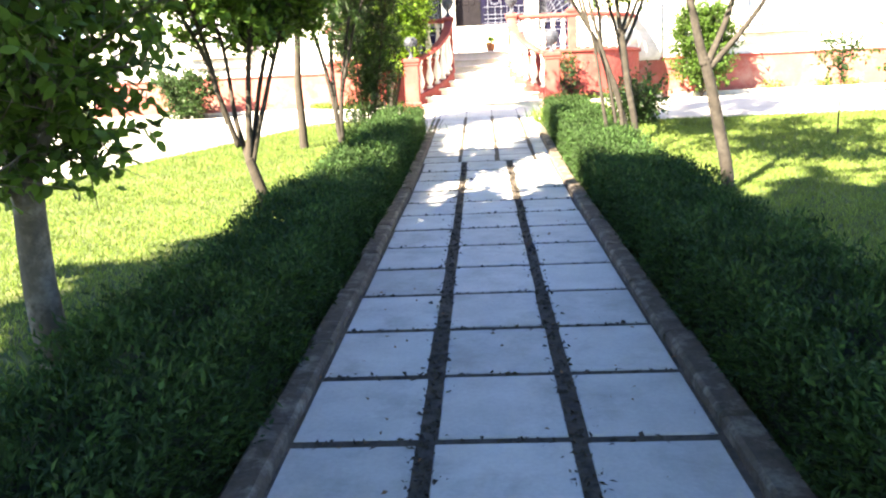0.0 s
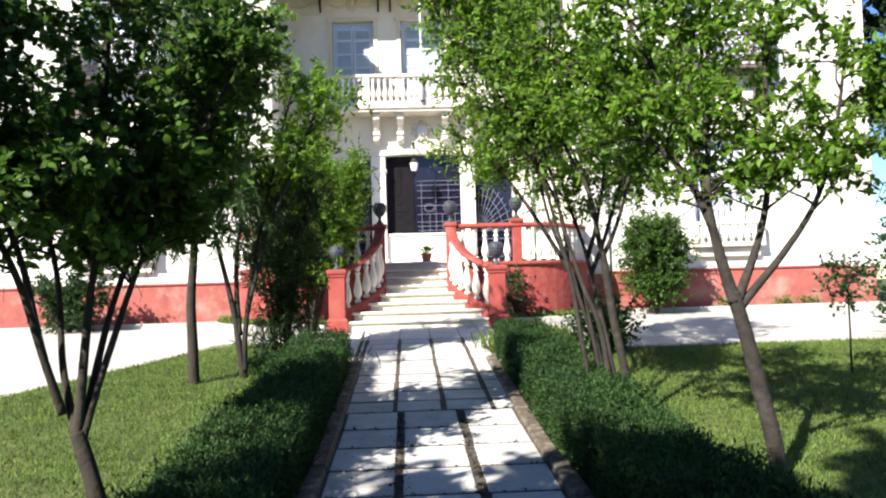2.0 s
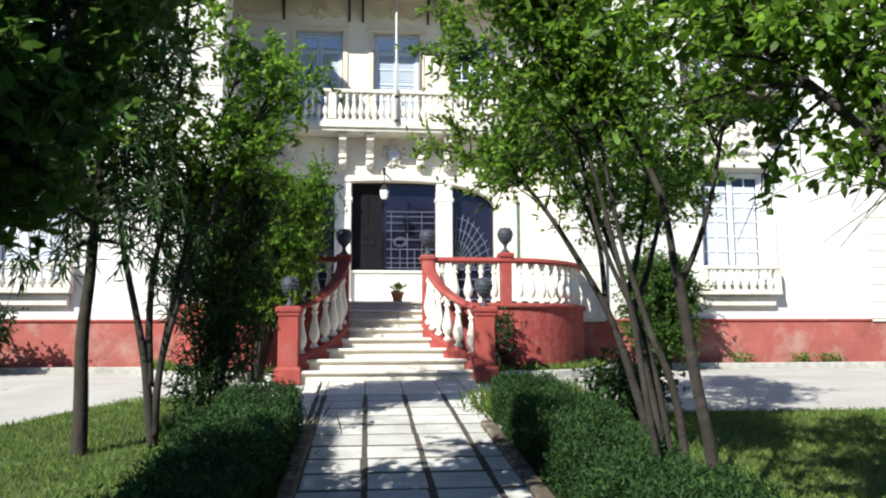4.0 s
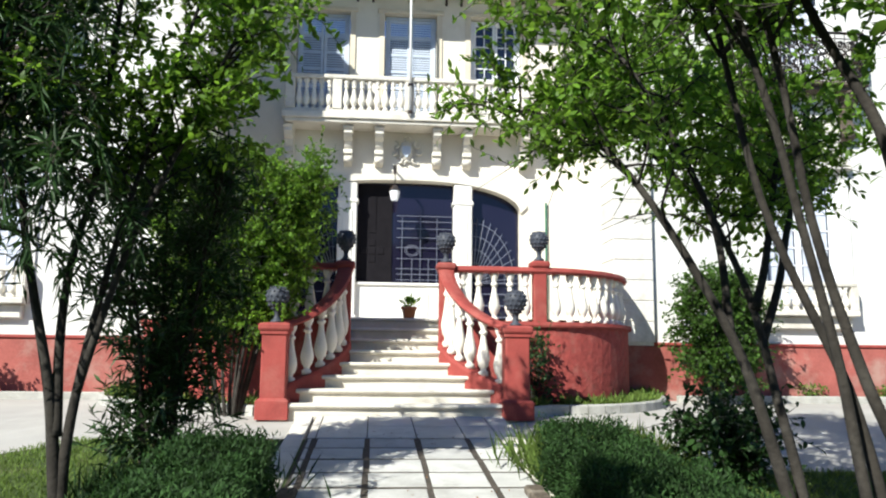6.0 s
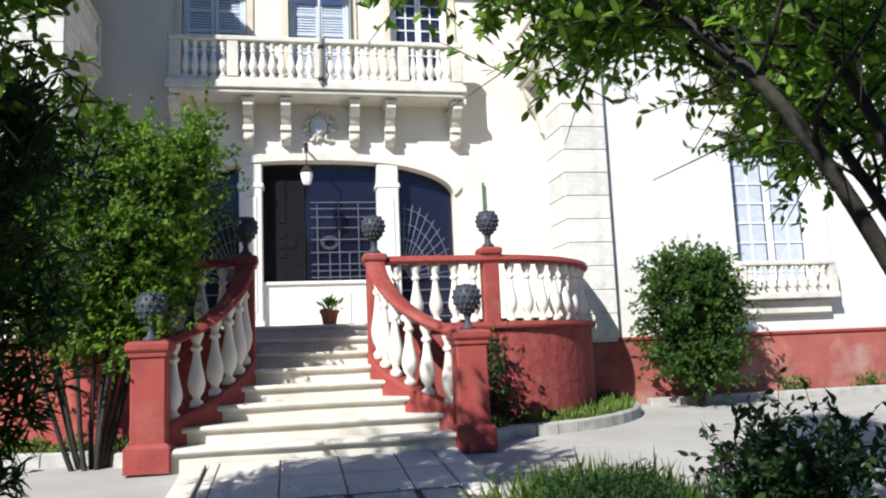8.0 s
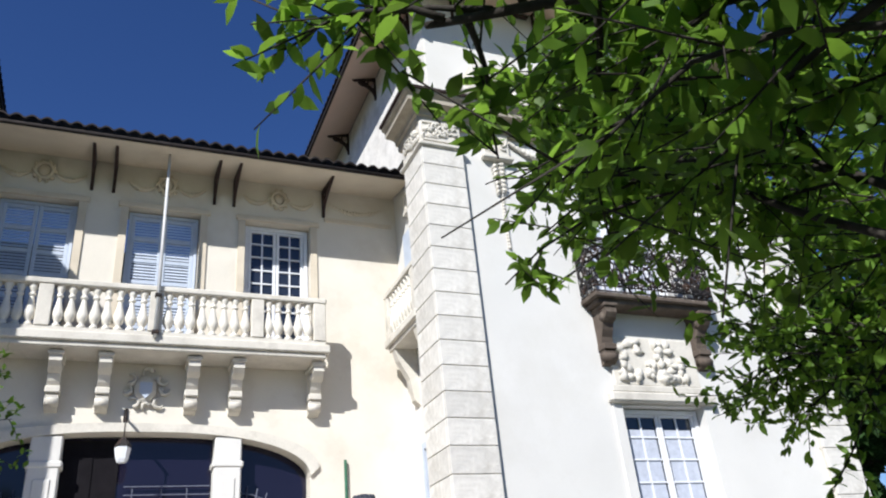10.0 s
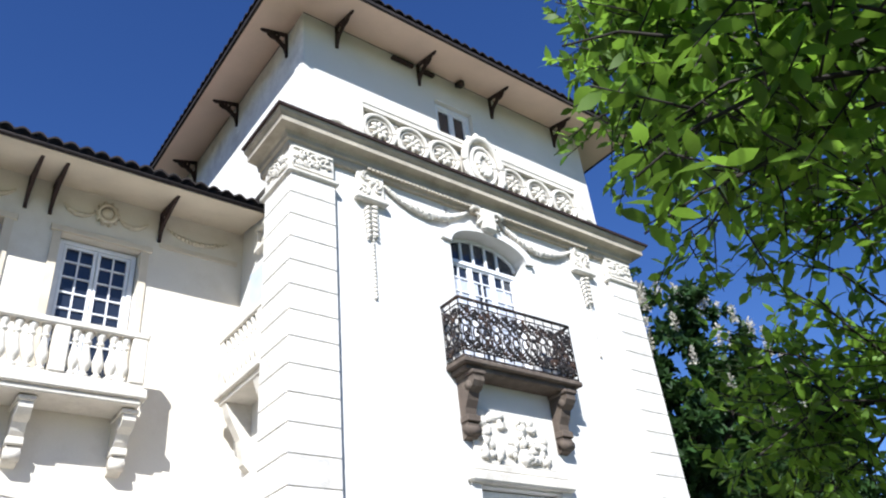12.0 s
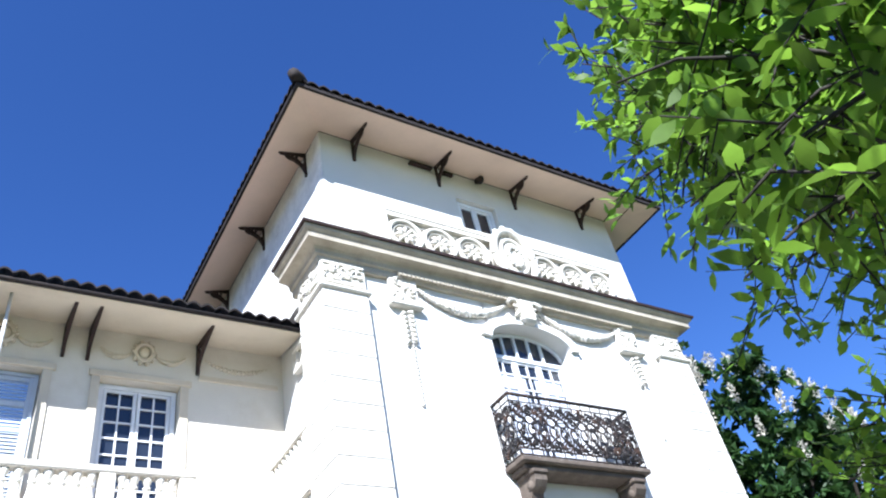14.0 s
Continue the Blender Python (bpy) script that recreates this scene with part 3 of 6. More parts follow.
def ornate_console(x, z_top, z_foot, y, depth, parent, width=0.17, mat=STONE):
    """A scrolled bracket under a balcony: S-shaped side, cap and foot block."""
    out = [(0, z_top), (depth, z_top), (depth, z_top - 0.09), (depth * 0.86, z_top - 0.16), (depth * 0.62, z_top - 0.22), (depth * 0.52, z_top - 0.32), (depth * 0.36, z_top - 0.42),
           (depth * 0.30, z_foot + 0.24), (depth * 0.42, z_foot + 0.17), (depth * 0.40, z_foot + 0.08), (depth * 0.24, z_foot), (0, z_foot - 0.03)]
    s = Shape()
    n = len(out)
    v = [(x - width / 2, y - o, z) for o, z in out] + [(x + width / 2, y - o, z) for o, z in out]
    s.add(v, [tuple(range(n)), tuple(range(2 * n - 1, n - 1, -1))] + [(i, i + n, (i + 1) % n + n, (i + 1) % n) for i in range(n)])
    s.box(x - width * 0.65, x + width * 0.65, y - depth - 0.03, y, z_top, z_top + 0.06, 0.012)
    s.box(x - width * 0.6, x + width * 0.6, y - depth * 0.5, y, z_foot + 0.2, z_foot + 0.3, 0.012)
    s.tube([(x - width * 0.56, y - depth * 0.66, z_top - 0.13), (x + width * 0.56, y - depth * 0.66, z_top - 0.13)], 0.07, 8)
    s.tube([(x - width * 0.56, y - depth * 0.3, z_foot + 0.09), (x + width * 0.56, y - depth * 0.3, z_foot + 0.09)], 0.075, 8)
    return part("console", s, mat, parent)


BY = 22.20
bal = part("balcony", Shape().box(-2.36, 2.98, BY, WALL, 6.66, 6.80, 0.015).box(-2.30, 2.92, BY + 0.05, WALL, 6.58, 6.66, 0.015), STONE, house, "stone balcony on scrolled brackets")
part("handrail", Shape().box(-2.32, 2.94, BY + 0.02, BY + 0.22, 7.52, 7.62, 0.02).box(-2.30, 2.92, BY + 0.05, BY + 0.19, 6.80, 6.87), STONE, bal)
posts = (-2.20, -1.22, 0.30, 1.82, 2.82)
for x in posts:
    part("post", Shape().box(x - 0.10, x + 0.10, BY + 0.03, BY + 0.21, 6.87, 7.52, 0.012), STONE, bal)
for a, b in zip(posts, posts[1:]):
    n = max(3, round((b - a - 0.2) / 0.17))
    for i in range(n):
        place("baluster", STONE_BAL, bal, Matrix.Translation((a + 0.1 + (b - a - 0.2) * (i + 0.5) / n, BY + 0.12, 6.87)) @ Matrix.Diagonal((1, 1, 0.65 / 0.6, 1)))
for s_ in (0.62, 1.28, 2.53):
    for d in (-1, 1):
        ornate_console(AXIS + d * s_, 6.50, 5.82, WALL, 0.5, house)

# eaves of the middle part
EY, EZ = 21.80, 9.93
part("soffit", Shape().add([(-3.9, EY + 0.06, EZ + 0.02), (4.45, EY + 0.06, EZ + 0.02), (4.45, WALL + 0.1, EZ + 0.24), (-3.9, WALL + 0.1, EZ + 0.24), (-3.9, EY + 0.06, EZ + 0.06), (4.45, EY + 0.06, EZ + 0.06), (4.45, WALL + 0.1, EZ + 0.28), (-3.9, WALL + 0.1, EZ + 0.28)],
     [(0, 1, 2, 3), (7, 6, 5, 4), (0, 4, 5, 1), (2, 6, 7, 3), (0, 3, 7, 4), (1, 5, 6, 2)]), CREAM, house, "cream boarded eave")
part("gutter", Shape().tube([(-3.9, EY, EZ + 0.03), (4.5, EY, EZ + 0.03)], 0.034, 8), ROOFTILE, house, "dark eaves batten under the tiles")


def tiled_slope(a, b, rise, run, parent, name="roof_slope", pitch=0.21, inset_a=0.0, inset_b=0.0):
    """A tiled slope above the eave from a to b (plan points with z), climbing inwards to the path's left; its courses of barrel tiles wave along the eave."""
    a, b = Vector(a), Vector(b)
    along = (b - a).normalized()
    inward = Vector((-along.y, along.x, 0))
    length = (b - a).length
    n = int(length / pitch) * 6
    v, f = [], []
    for i in range(n + 1):
        u = length * i / n
        wave = 0.075 * abs(math.sin(math.pi * u / pitch))
        p = a + along * u
        top = a + along * (inset_a + (length - inset_a - inset_b) * i / n) + inward * run + Vector((0, 0, rise))
        v += [p + Vector((0, 0, wave)), p + Vector((0, 0, wave - 0.03)), top + Vector((0, 0, wave)), top + Vector((0, 0, -0.05))]
    for i in range(n):
        o = i * 4
        f += [(o, o + 4, o + 6, o + 2), (o + 1, o + 5, o + 4, o), (o + 1, o + 3, o + 7, o + 5)]
    return part(name, Shape().add(v, f), ROOFTILE, parent, "slope of dark clay barrel tiles")


tiled_slope((-3.95, EY - 0.07, EZ + 0.10), (4.5, EY - 0.07, EZ + 0.10), 1.9, 4.6, house)


def eave_bracket(p, out, reach, drop, parent, mat=BRACKET, fancy=False, w=0.05):
    """A timber or iron bracket: a foot at p on the wall, an arm under the eave in the direction out."""
    p, out = Vector(p), Vector(out).normalized()
    side = Vector((-out.y, out.x, 0)) * (w / 2)
    s = Shape()
    def bar(q, t, k=0.035):
        d = (t - q).normalized()
        nrm = d.cross(side).normalized() * k
        v = [q + side + nrm, q - side + nrm, q - side - nrm, q + side - nrm, t + side + nrm, t - side + nrm, t - side - nrm, t + side - nrm]
        s.add(v, [(0, 1, 2, 3), (7, 6, 5, 4), (0, 4, 5, 1), (1, 5, 6, 2), (2, 6, 7, 3), (3, 7, 4, 0)])
    up = Vector((0, 0, 1))
    top, end = p + up * drop, p + up * (drop - 0.06) + out * reach
    bar(p, top), bar(top, end)
    if fancy:
        pts = [p + out * reach * 0.9 * (1 - math.cos(a)) + up * drop * 0.92 * math.sin(a) for a in [math.pi / 2 * i / 8 for i in range(9)]]
        for q, t in zip(pts, pts[1:]):
            bar(q, t, 0.03)
        for c, r in ((0.2, 0.14), (0.48, 0.11), (0.78, 0.06)):
            o = p + out * reach * c * 0.8 + up * drop * (0.72 + c * 0.2)
            ring = [o + out * r * math.cos(a * math.pi / 5) + up * r * math.sin(a * math.pi / 5) for a in range(11)]
            s.tube(ring, 0.026, 5)
    else:
        pts = [p + out * reach * (t ** 2) * 0.95 + up * drop * (0.05 + 0.9 * t ** 0.8) for t in [i / 8 for i in range(9)]]
        for q, t in zip(pts, pts[1:]):
            bar(q, t, 0.04)
    return part("eave_bracket", s, mat, parent)


for d in (-1, 1):
    for x in (0.82, 1.16, 2.78):
        eave_bracket((AXIS + d * x, WALL, 9.57), (0, -1, 0), 0.95, 0.52, house)


def garland(a, b, sag, r, parent, n=22, mat=STONE, name="garland"):
    """A hanging swag of leaves in relief, thicker in its middle."""
    s = Shape()
    a, b = Vector(a), Vector(b)
    for i in range(n + 1):
        t = i / n
        p = a.lerp(b, t) - Vector((0, 0, sag * 4 * t * (1 - t)))
        k = r * (0.6 + 0.7 * math.sin(math.pi * t))
        s.blob(p, (k * 1.1, k * 0.8, k), i, 4, 6, 0.5)
    return part(name, s, mat, parent, kind="stuff")


def cartouche(c, w, h, parent, mat=STONE, ring=True, seed=0):
    """An oval shield in relief with scrolls round it."""
    s = Shape()
    x, y, z = c
    s.blob((x, y, z), (w * 0.55, 0.06, h * 0.55), seed, 6, 12, 0.1)
    if ring:
        s.tube([(x + w * 0.75 * math.cos(a * math.pi / 12), y - 0.02, z + h * 0.75 * math.sin(a * math.pi / 12)) for a in range(25)], 0.035, 6)
    ob = part("cartouche", s, mat, parent)
    for k in range(10):
        a = 2 * math.pi * k / 10
        part("leaf_scroll", Shape().blob((x + w * 0.95 * math.cos(a), y, z + h * 0.95 * math.sin(a)), (w * 0.2, 0.05, h * 0.2), seed + k, 4, 6, 0.4), mat, ob)
    return ob


for i, (a, b) in enumerate(OPEN):
    c = (a + b) / 2
    cartouche((c, WALL - 0.03, 9.82), 0.17, 0.2, house, CREAM, seed=i)
    garland((c - 0.62, WALL - 0.02, 9.82), (c - 0.2, WALL - 0.02, 9.78), 0.10, 0.035, house, 12, CREAM)
    garland((c + 0.2, WALL - 0.02, 9.78), (c + 0.62, WALL - 0.02, 9.82), 0.10, 0.035, house, 12, CREAM)
garland((3.2, WALL - 0.02, 9.85), (4.2, WALL - 0.02, 9.85), 0.14, 0.035, house, 16, CREAM)
garland((-3.6, WALL - 0.02, 9.85), (-2.6, WALL - 0.02, 9.85), 0.14, 0.035, house, 16, CREAM)
for a in (3.1, -3.8):
    part("string_course", Shape().box(a, a + 1.3, WALL - 0.03, WALL, 9.48, 9.56), CREAM, house)

# coat of arms, lantern and flagpole
crest = Shape().blob((0.27, WALL - 0.05, 6.16), (0.17, 0.07, 0.22), 3, 6, 10, 0.1)
crest_ob = part("coat_of_arms", crest, STONE, house, "carved stone coat of arms over the arch")
for dx, dz, r in ((-0.22, 0.16, 0.1), (0.24, 0.16, 0.1), (-0.26, 0.0, 0.09), (0.28, 0.0, 0.09), (-0.16, -0.2, 0.1), (0.2, -0.2, 0.1), (0.02, 0.27, 0.1), (0.03, -0.26, 0.08)):
    part("scroll", Shape().tube([(0.27 + dx + r * 0.75 * math.cos(dx * 9 + 0.8 * i), WALL - 0.04, 6.16 + dz + r * 0.75 * math.sin(dx * 9 + 0.8 * i)) for i in range(6)], [0.03, 0.04, 0.036, 0.03, 0.022, 0.012], 6), STONE, crest_ob)
part("shield", Shape().prism([(0.18, 6.25), (0.36, 6.25), (0.36, 6.10), (0.27, 6.0), (0.18, 6.10)], WALL - 0.135, WALL - 0.11), SHUTTER, crest_ob, "small blue shield")
lan = thing("wall_lantern", (0.03, 22.45, 5.6), "white glazed iron lantern hanging before the porch arch", "lantern")
part("arm", Shape().box(0.015, 0.045, 22.42, WALL, 5.72, 5.75).box(0.0, 0.06, WALL - 0.02, WALL, 5.62, 5.86).tube([(0.03, 22.45, 5.73), (0.03, 22.45, 5.32)], 0.01, 5), IRON, lan)
part("glass_body", Shape().lathe([(0.06, 0), (0.085, 0.05), (0.11, 0.2), (0.09, 0.22)], (0.03, 22.45, 4.98), 6, False), WHITEWOOD, lan, "frosted white glass body")
part("cap", Shape().lathe([(0.12, 0), (0.10, 0.03), (0.05, 0.10), (0.015, 0.14)], (0.03, 22.45, 5.2), 6, False), IRON, lan)
fp = thing("flagpole", (0.30, 22.1, 6.9), "thin grey metal flagpole fixed to the balcony rail", "flagpole")
part("pole", Shape().tube([(0.31, 22.17, 6.75), (0.295, 22.16, 10.2)], [0.03, 0.022], 8), POLE, fp)
for z in (6.8, 7.4):
    part("clamp", Shape().box(0.26, 0.36, 22.12, 22.22, z, z + 0.06, 0.01), IRON, fp)


# ---- the towers ----
TL, TR, TC = 4.0, 11.45, 7.72          # the tower's two corners and its middle
MIRROR = Matrix.Translation((2 * AXIS, 0, 0)) @ Matrix.Diagonal((-1, 1, 1, 1))
STONES, DENTIL = {}, []


def quoin_stone(parent, x0, x1, z0, z1, y, side):
    """One dressed block of a corner pier, on a shared mesh with worn edges."""
    key = (round(x1 - x0, 3), round(z1 - z0, 3), side)
    if key not in STONES:
        w, h = x1 - x0, z1 - z0
        STONES[key] = Shape(Matrix()).box(0, w, 0, 0.05, 0.005, h - 0.005, 0.008).mesh("quoin_stone", QUOIN) if not side else Shape(Matrix()).box(0, 0.05, 0, w, 0.005, h - 0.005, 0.008).mesh("quoin_stone", QUOIN)
    place("quoin_stone", STONES[key], parent, Matrix.Translation((x0, y, z0)))


def rosette(s, x, y, z, r):
    """A round flower in relief inside a moulded ring."""
    ring = [(x + r * math.cos(a * math.pi / 14), y - 0.03, z + r * math.sin(a * math.pi / 14)) for a in range(29)]
    s.tube(ring, r * 0.15, 6)
    s.tube([(x + (px - x) * 0.76, py + 0.01, z + (pz - z) * 0.76) for px, py, pz in ring], r * 0.055, 5)
    for k in range(8):
        a = math.pi * k / 4
        u, w = math.cos(a), math.sin(a)
        s.tube([(x + r * t * u, y - d, z + r * t * w) for t, d in ((0.14, 0.0), (0.3, 0.03), (0.48, 0.035), (0.62, 0.0))], [r * 0.05, r * 0.12, r * 0.13, r * 0.04], 5)
    s.blob((x, y - 0.02, z), (r * 0.17, 0.04, r * 0.17), 1, 4, 7, 0.05)


def tower(label, full):
    tw = thing("tower", (0, 0, 0), label, "tower")
    # walls with their openings: a low window and an arched one above it, and the side wall
    L0, L1, LZ0, LZ1 = 6.93, 8.48, 2.75, 5.32
    U0, U1, UZ0, UZ1 = 6.90, 8.54, 6.95, 9.25
    def uz(x):
        return UZ1 + 0.36 * math.sqrt(max(0.0, 1 - (abs(x - TC) / 0.82) ** 2))
    ux = [TC - 0.82 * math.cos(math.pi * i / 20) for i in range(21)]
    for q in ((TL + 0.06, L0, TOWER, TOWER + 0.45, 0.9, 10.3), (8.54, TR - 0.06, TOWER, TOWER + 0.45, 0.9, 10.3), (L0, 8.54, TOWER, TOWER + 0.45, 0.9, LZ0),
              (L0, 8.54, TOWER, TOWER + 0.45, LZ1, UZ0), (L1, 8.54, TOWER, TOWER + 0.45, LZ0, LZ1), (4.5, 4.85, TOWER + 0.45, 30, 0.9, 10.3),
              (TR - 0.4, TR - 0.06, TOWER + 0.45, 30, 0.9, 10.3), (4.85, TR - 0.4, 29.6, 30, 0.9, 10.3)):
        part("wall_section", Shape().box(*q), PLASTER, tw)
    part("arch_wall", Shape().strip([(x, uz(x)) for x in ux], [(x, 10.3) for x in ux], TOWER, TOWER + 0.45), PLASTER, tw)
    # added floor and backing sheet, dark to stand for unlit rooms
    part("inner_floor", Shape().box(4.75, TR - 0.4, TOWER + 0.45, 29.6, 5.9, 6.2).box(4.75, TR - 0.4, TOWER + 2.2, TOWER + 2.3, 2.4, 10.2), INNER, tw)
    part("base_course", Shape().box(TL - 0.02, TR + 0.02, TOWER - 0.05, TOWER, 0.85, 1.98, 0.015).box(TL - 0.02, 4.5, TOWER, WALL, 0.85, 1.98), REDFADED, tw, "faded rough red-painted base of the wall")
    part("base_moulding", Shape().box(TL - 0.04, TR + 0.04, TOWER - 0.08, TOWER, 1.98, 2.04, 0.015), RED, tw)
    # corner piers of dressed blocks
    for x0, x1 in ((TL, 4.73), (TR - 0.73, TR)):
        left = x0 == TL
        pier = part("corner_pier", Shape().box(x0 + 0.02, x1 - 0.02, TOWER - 0.092, TOWER + 0.75, 1.98, 9.54), STONE, tw)
        n = 20
        for i in range(n):
            z0, z1 = 2.04 + 7.5 * i / n, 2.04 + 7.5 * (i + 1) / n
            quoin_stone(pier, x0, x1, z0, z1, TOWER - 0.11, False)
            if left:
                quoin_stone(pier, x0 - 0.005, x0 + 0.75, z0, z1, TOWER - 0.05, True)
        cap = Shape().box(x0 - 0.05, x1 + 0.05, TOWER - 0.16, TOWER + 0.8, 9.50, 9.58, 0.02).box(x0 + 0.0, x1 - 0.0, TOWER - 0.10, TOWER + 0.74, 9.58, 10.05, 0.02)
        cap.box(x0 + 0.04, x1 - 0.04, TOWER - 0.125, TOWER - 0.1, 9.62, 9.66).box(x0 + 0.04, x1 - 0.04, TOWER - 0.125, TOWER - 0.1, 9.97, 10.01)
        random.seed(5)
        for k in range(26):
            u, w = 0.1 + 0.53 * ((k * 0.618) % 1.0), 9.70 + 0.235 * ((k * 0.414) % 1.0)
            q, h = random.uniform(0, 3.1), random.uniform(0.05, 0.085)
            arc = [(h * math.cos(q + 0.7 * i), h * 0.8 * math.sin(q + 0.7 * i)) for i in range(5)]
            cap.tube([(x0 + u + o, TOWER - 0.112, w + p) for o, p in arc], [0.022, 0.026, 0.022, 0.018, 0.012], 5)
            cap.tube([(x0 - 0.012, TOWER + u - 0.05 + o, w + p) for o, p in arc], [0.022, 0.026, 0.022, 0.018, 0.012], 5)
        part("capital", cap, STONE, tw, "carved stone capital with scrolls")
    # entablature and cornice round front and side
    way = [(x, y, 0) for x, y, _ in ((TL + 0.02, TOWER + 0.85, 0), (TL + 0.02, TOWER - 0.04, 0), (TR - 0.02, TOWER - 0.04, 0), (TR - 0.02, 26, 0))]
    prof = [(-0.3, 9.99), (0.03, 9.99), (0.05, 10.03), (0.05, 10.10), (0.09, 10.12), (0.10, 10.19), (0.13, 10.22), (0.27, 10.24), (0.27, 10.33), (0.29, 10.35), (0.33, 10.38), (0.34, 10.42), (-0.3, 10.48)]
    # the cornice's colour carries the shade of its underside
    part("cornice", Shape().sweep(way, prof), CORNICE, tw, "projecting stone cornice, dark along its upper edge")
    part("cornice_cap", Shape().sweep(way, [(0.15, 10.455), (0.37, 10.422), (0.38, 10.465), (0.15, 10.50)]), BRACKET, tw, "dark weathered capping of the cornice")
    if not DENTIL:
        DENTIL.append(Shape(Matrix()).box(0, 0.06, 0, 0.075, 0, 0.065).mesh("dentil", CORNICE))
    for i in range(64):
        place("dentil", DENTIL[0], tw, Matrix.Translation((TL + 1.3 + (TR - TL - 2.6) * i / 63, TOWER - 0.155, 10.035)))
    # attic storey, its window and the eaves
    AL, AR, AY = 4.34, 11.06, 20.40
    for q in ((AL + 0.01, 7.08, AY, AY + 0.3, 10.4, 13.3), (7.98, AR, AY, AY + 0.3, 10.4, 13.3), (7.08, 7.98, AY, AY + 0.3, 10.4, 11.35), (7.08, 7.98, AY, AY + 0.3, 12.62, 13.3),
              (AR - 0.3, AR, AY + 0.3, 28, 10.4, 13.3), (AL + 0.01, AR, 27.7, 28, 10.4, 13.3)):
        part("attic_wall", Shape().box(*q), PLASTER, tw)
    part("attic_side", Shape().box(AL, AL + 0.3, AY + 0.3, 28, 10.4, 13.3).box(AL - 0.012, AL + 0.008, AY + 0.01, AY + 0.3, 10.4, 13.3), PEELING, tw, "rough weathered whitewashed side wall")
    # added backing sheet, dark for the shade inside the attic
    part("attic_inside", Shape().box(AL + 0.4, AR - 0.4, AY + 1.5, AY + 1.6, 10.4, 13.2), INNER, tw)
    window("attic_window", 7.10, 7.96, 11.37, 12.60, AY + 0.08, tw, glazing=1, cols=1)
    RX0, RX1, RY, RZ = 3.555, 11.85, 19.49, 13.10
    so = Shape().add([(RX0, RY, RZ), (RX1, RY, RZ), (RX1, 28.8, RZ), (RX0, 28.8, RZ), (AL, AY, RZ + 0.22), (AR, AY, RZ + 0.22), (AR, 28, RZ + 0.22), (AL, 28, RZ + 0.22)],
                     [(0, 1, 5, 4), (1, 2, 6, 5), (2, 3, 7, 6), (3, 0, 4, 7)])
    part("soffit", so, SOFFIT, tw, "sloping cream boarded eave soffit")
    part("fascia", Shape().sweep([(RX0, 28.8, 0), (RX0, RY, 0), (RX1, RY, 0), (RX1, 28.8, 0)], [(-0.02, RZ - 0.01), (0.03, RZ - 0.01), (0.03, RZ + 0.06), (-0.02, RZ + 0.06)]), ROOFTILE, tw, "dark brown eaves board")
    e = 0.06
    tiled_slope((RX0 - e, RY - e, RZ + 0.09), (RX1 + e, RY - e, RZ + 0.09), 1.6, 4.2, tw, inset_a=4.2, inset_b=4.0)
    tiled_slope((RX0 - e, 28.8, RZ + 0.09), (RX0 - e, RY - e, RZ + 0.09), 1.6, 4.2, tw, inset_a=4.2, inset_b=4.2)
    tiled_slope((RX1 + e, RY - e, RZ + 0.09), (RX1 + e, 28.8, RZ + 0.09), 1.6, 4.2, tw, inset_a=4.2, inset_b=4.2)
    part("ridge_end", Shape().tube([(RX0 - 0.12, RY - 0.12, RZ + 0.12), (RX0 + 0.05, RY + 0.05, RZ + 0.24), (RX0 + 4.0, RY + 4.0, RZ + 1.78)], [0.10, 0.13, 0.11], 8), ROOFTILE, tw)
    for x in (4.98, 6.75, 8.53, 10.27):
        eave_bracket((x, AY, 12.78), (0, -1, 0), 0.85, 0.50, tw, fancy=True)
    for y in (21.0, 23.07, 25.15, 27.2):
        eave_bracket((AL, y, 12.74), (-1, 0, 0), 0.72, 0.54, tw, fancy=True)
    # frieze of rosettes over the cornice
    f = part("rosette_frieze", Shape().box(5.15, 10.29, TOWER - 0.07, TOWER + 0.16, 10.48, 11.38).box(5.10, 10.34, TOWER - 0.18, TOWER + 0.18, 11.38, 11.50, 0.02)
             .box(5.05, 5.27, TOWER - 0.18, TOWER + 0.18, 10.48, 11.42, 0.02).box(10.17, 10.39, TOWER - 0.18, TOWER + 0.18, 10.48, 11.42, 0.02).box(5.27, 10.17, TOWER - 0.17, TOWER - 0.07, 10.50, 10.62).box(5.27, 10.17, TOWER - 0.17, TOWER - 0.07, 11.30, 11.38), STONE, tw, "carved parapet panel with a row of rosettes")
    for k in range(3):
        for sgn in (-1, 1):
            r = Shape()
            c = TC + sgn * (0.80 + 0.665 * k)
            rosette(r, c, TOWER - 0.09, 10.96, 0.305)
            for e in (-1, 1):
                for h in (-1, 1):
                    r.tube([(c + e * (0.29 + 0.03 * math.cos(i * 0.9)), TOWER - 0.08, 10.96 + h * (0.25 + 0.045 * math.sin(i * 0.9))) for i in range(6)], [0.03, 0.028, 0.025, 0.02, 0.016, 0.01], 5)
            part("rosette", r, STONE, f)
    med = Shape()
    ov = [(TC + 0.42 * math.cos(a * math.pi / 16), TOWER - 0.24, 10.98 + 0.60 * math.sin(a * math.pi / 16)) for a in range(33)]
    med.tube(ov, 0.075, 7).tube([(TC + (x - TC) * 0.66, y, 10.98 + (z - 10.98) * 0.66) for x, y, z in ov], 0.04, 6)
    med.blob((TC, TOWER - 0.18, 10.98), (0.38, 0.08, 0.55), 2, 6, 14, 0.05)
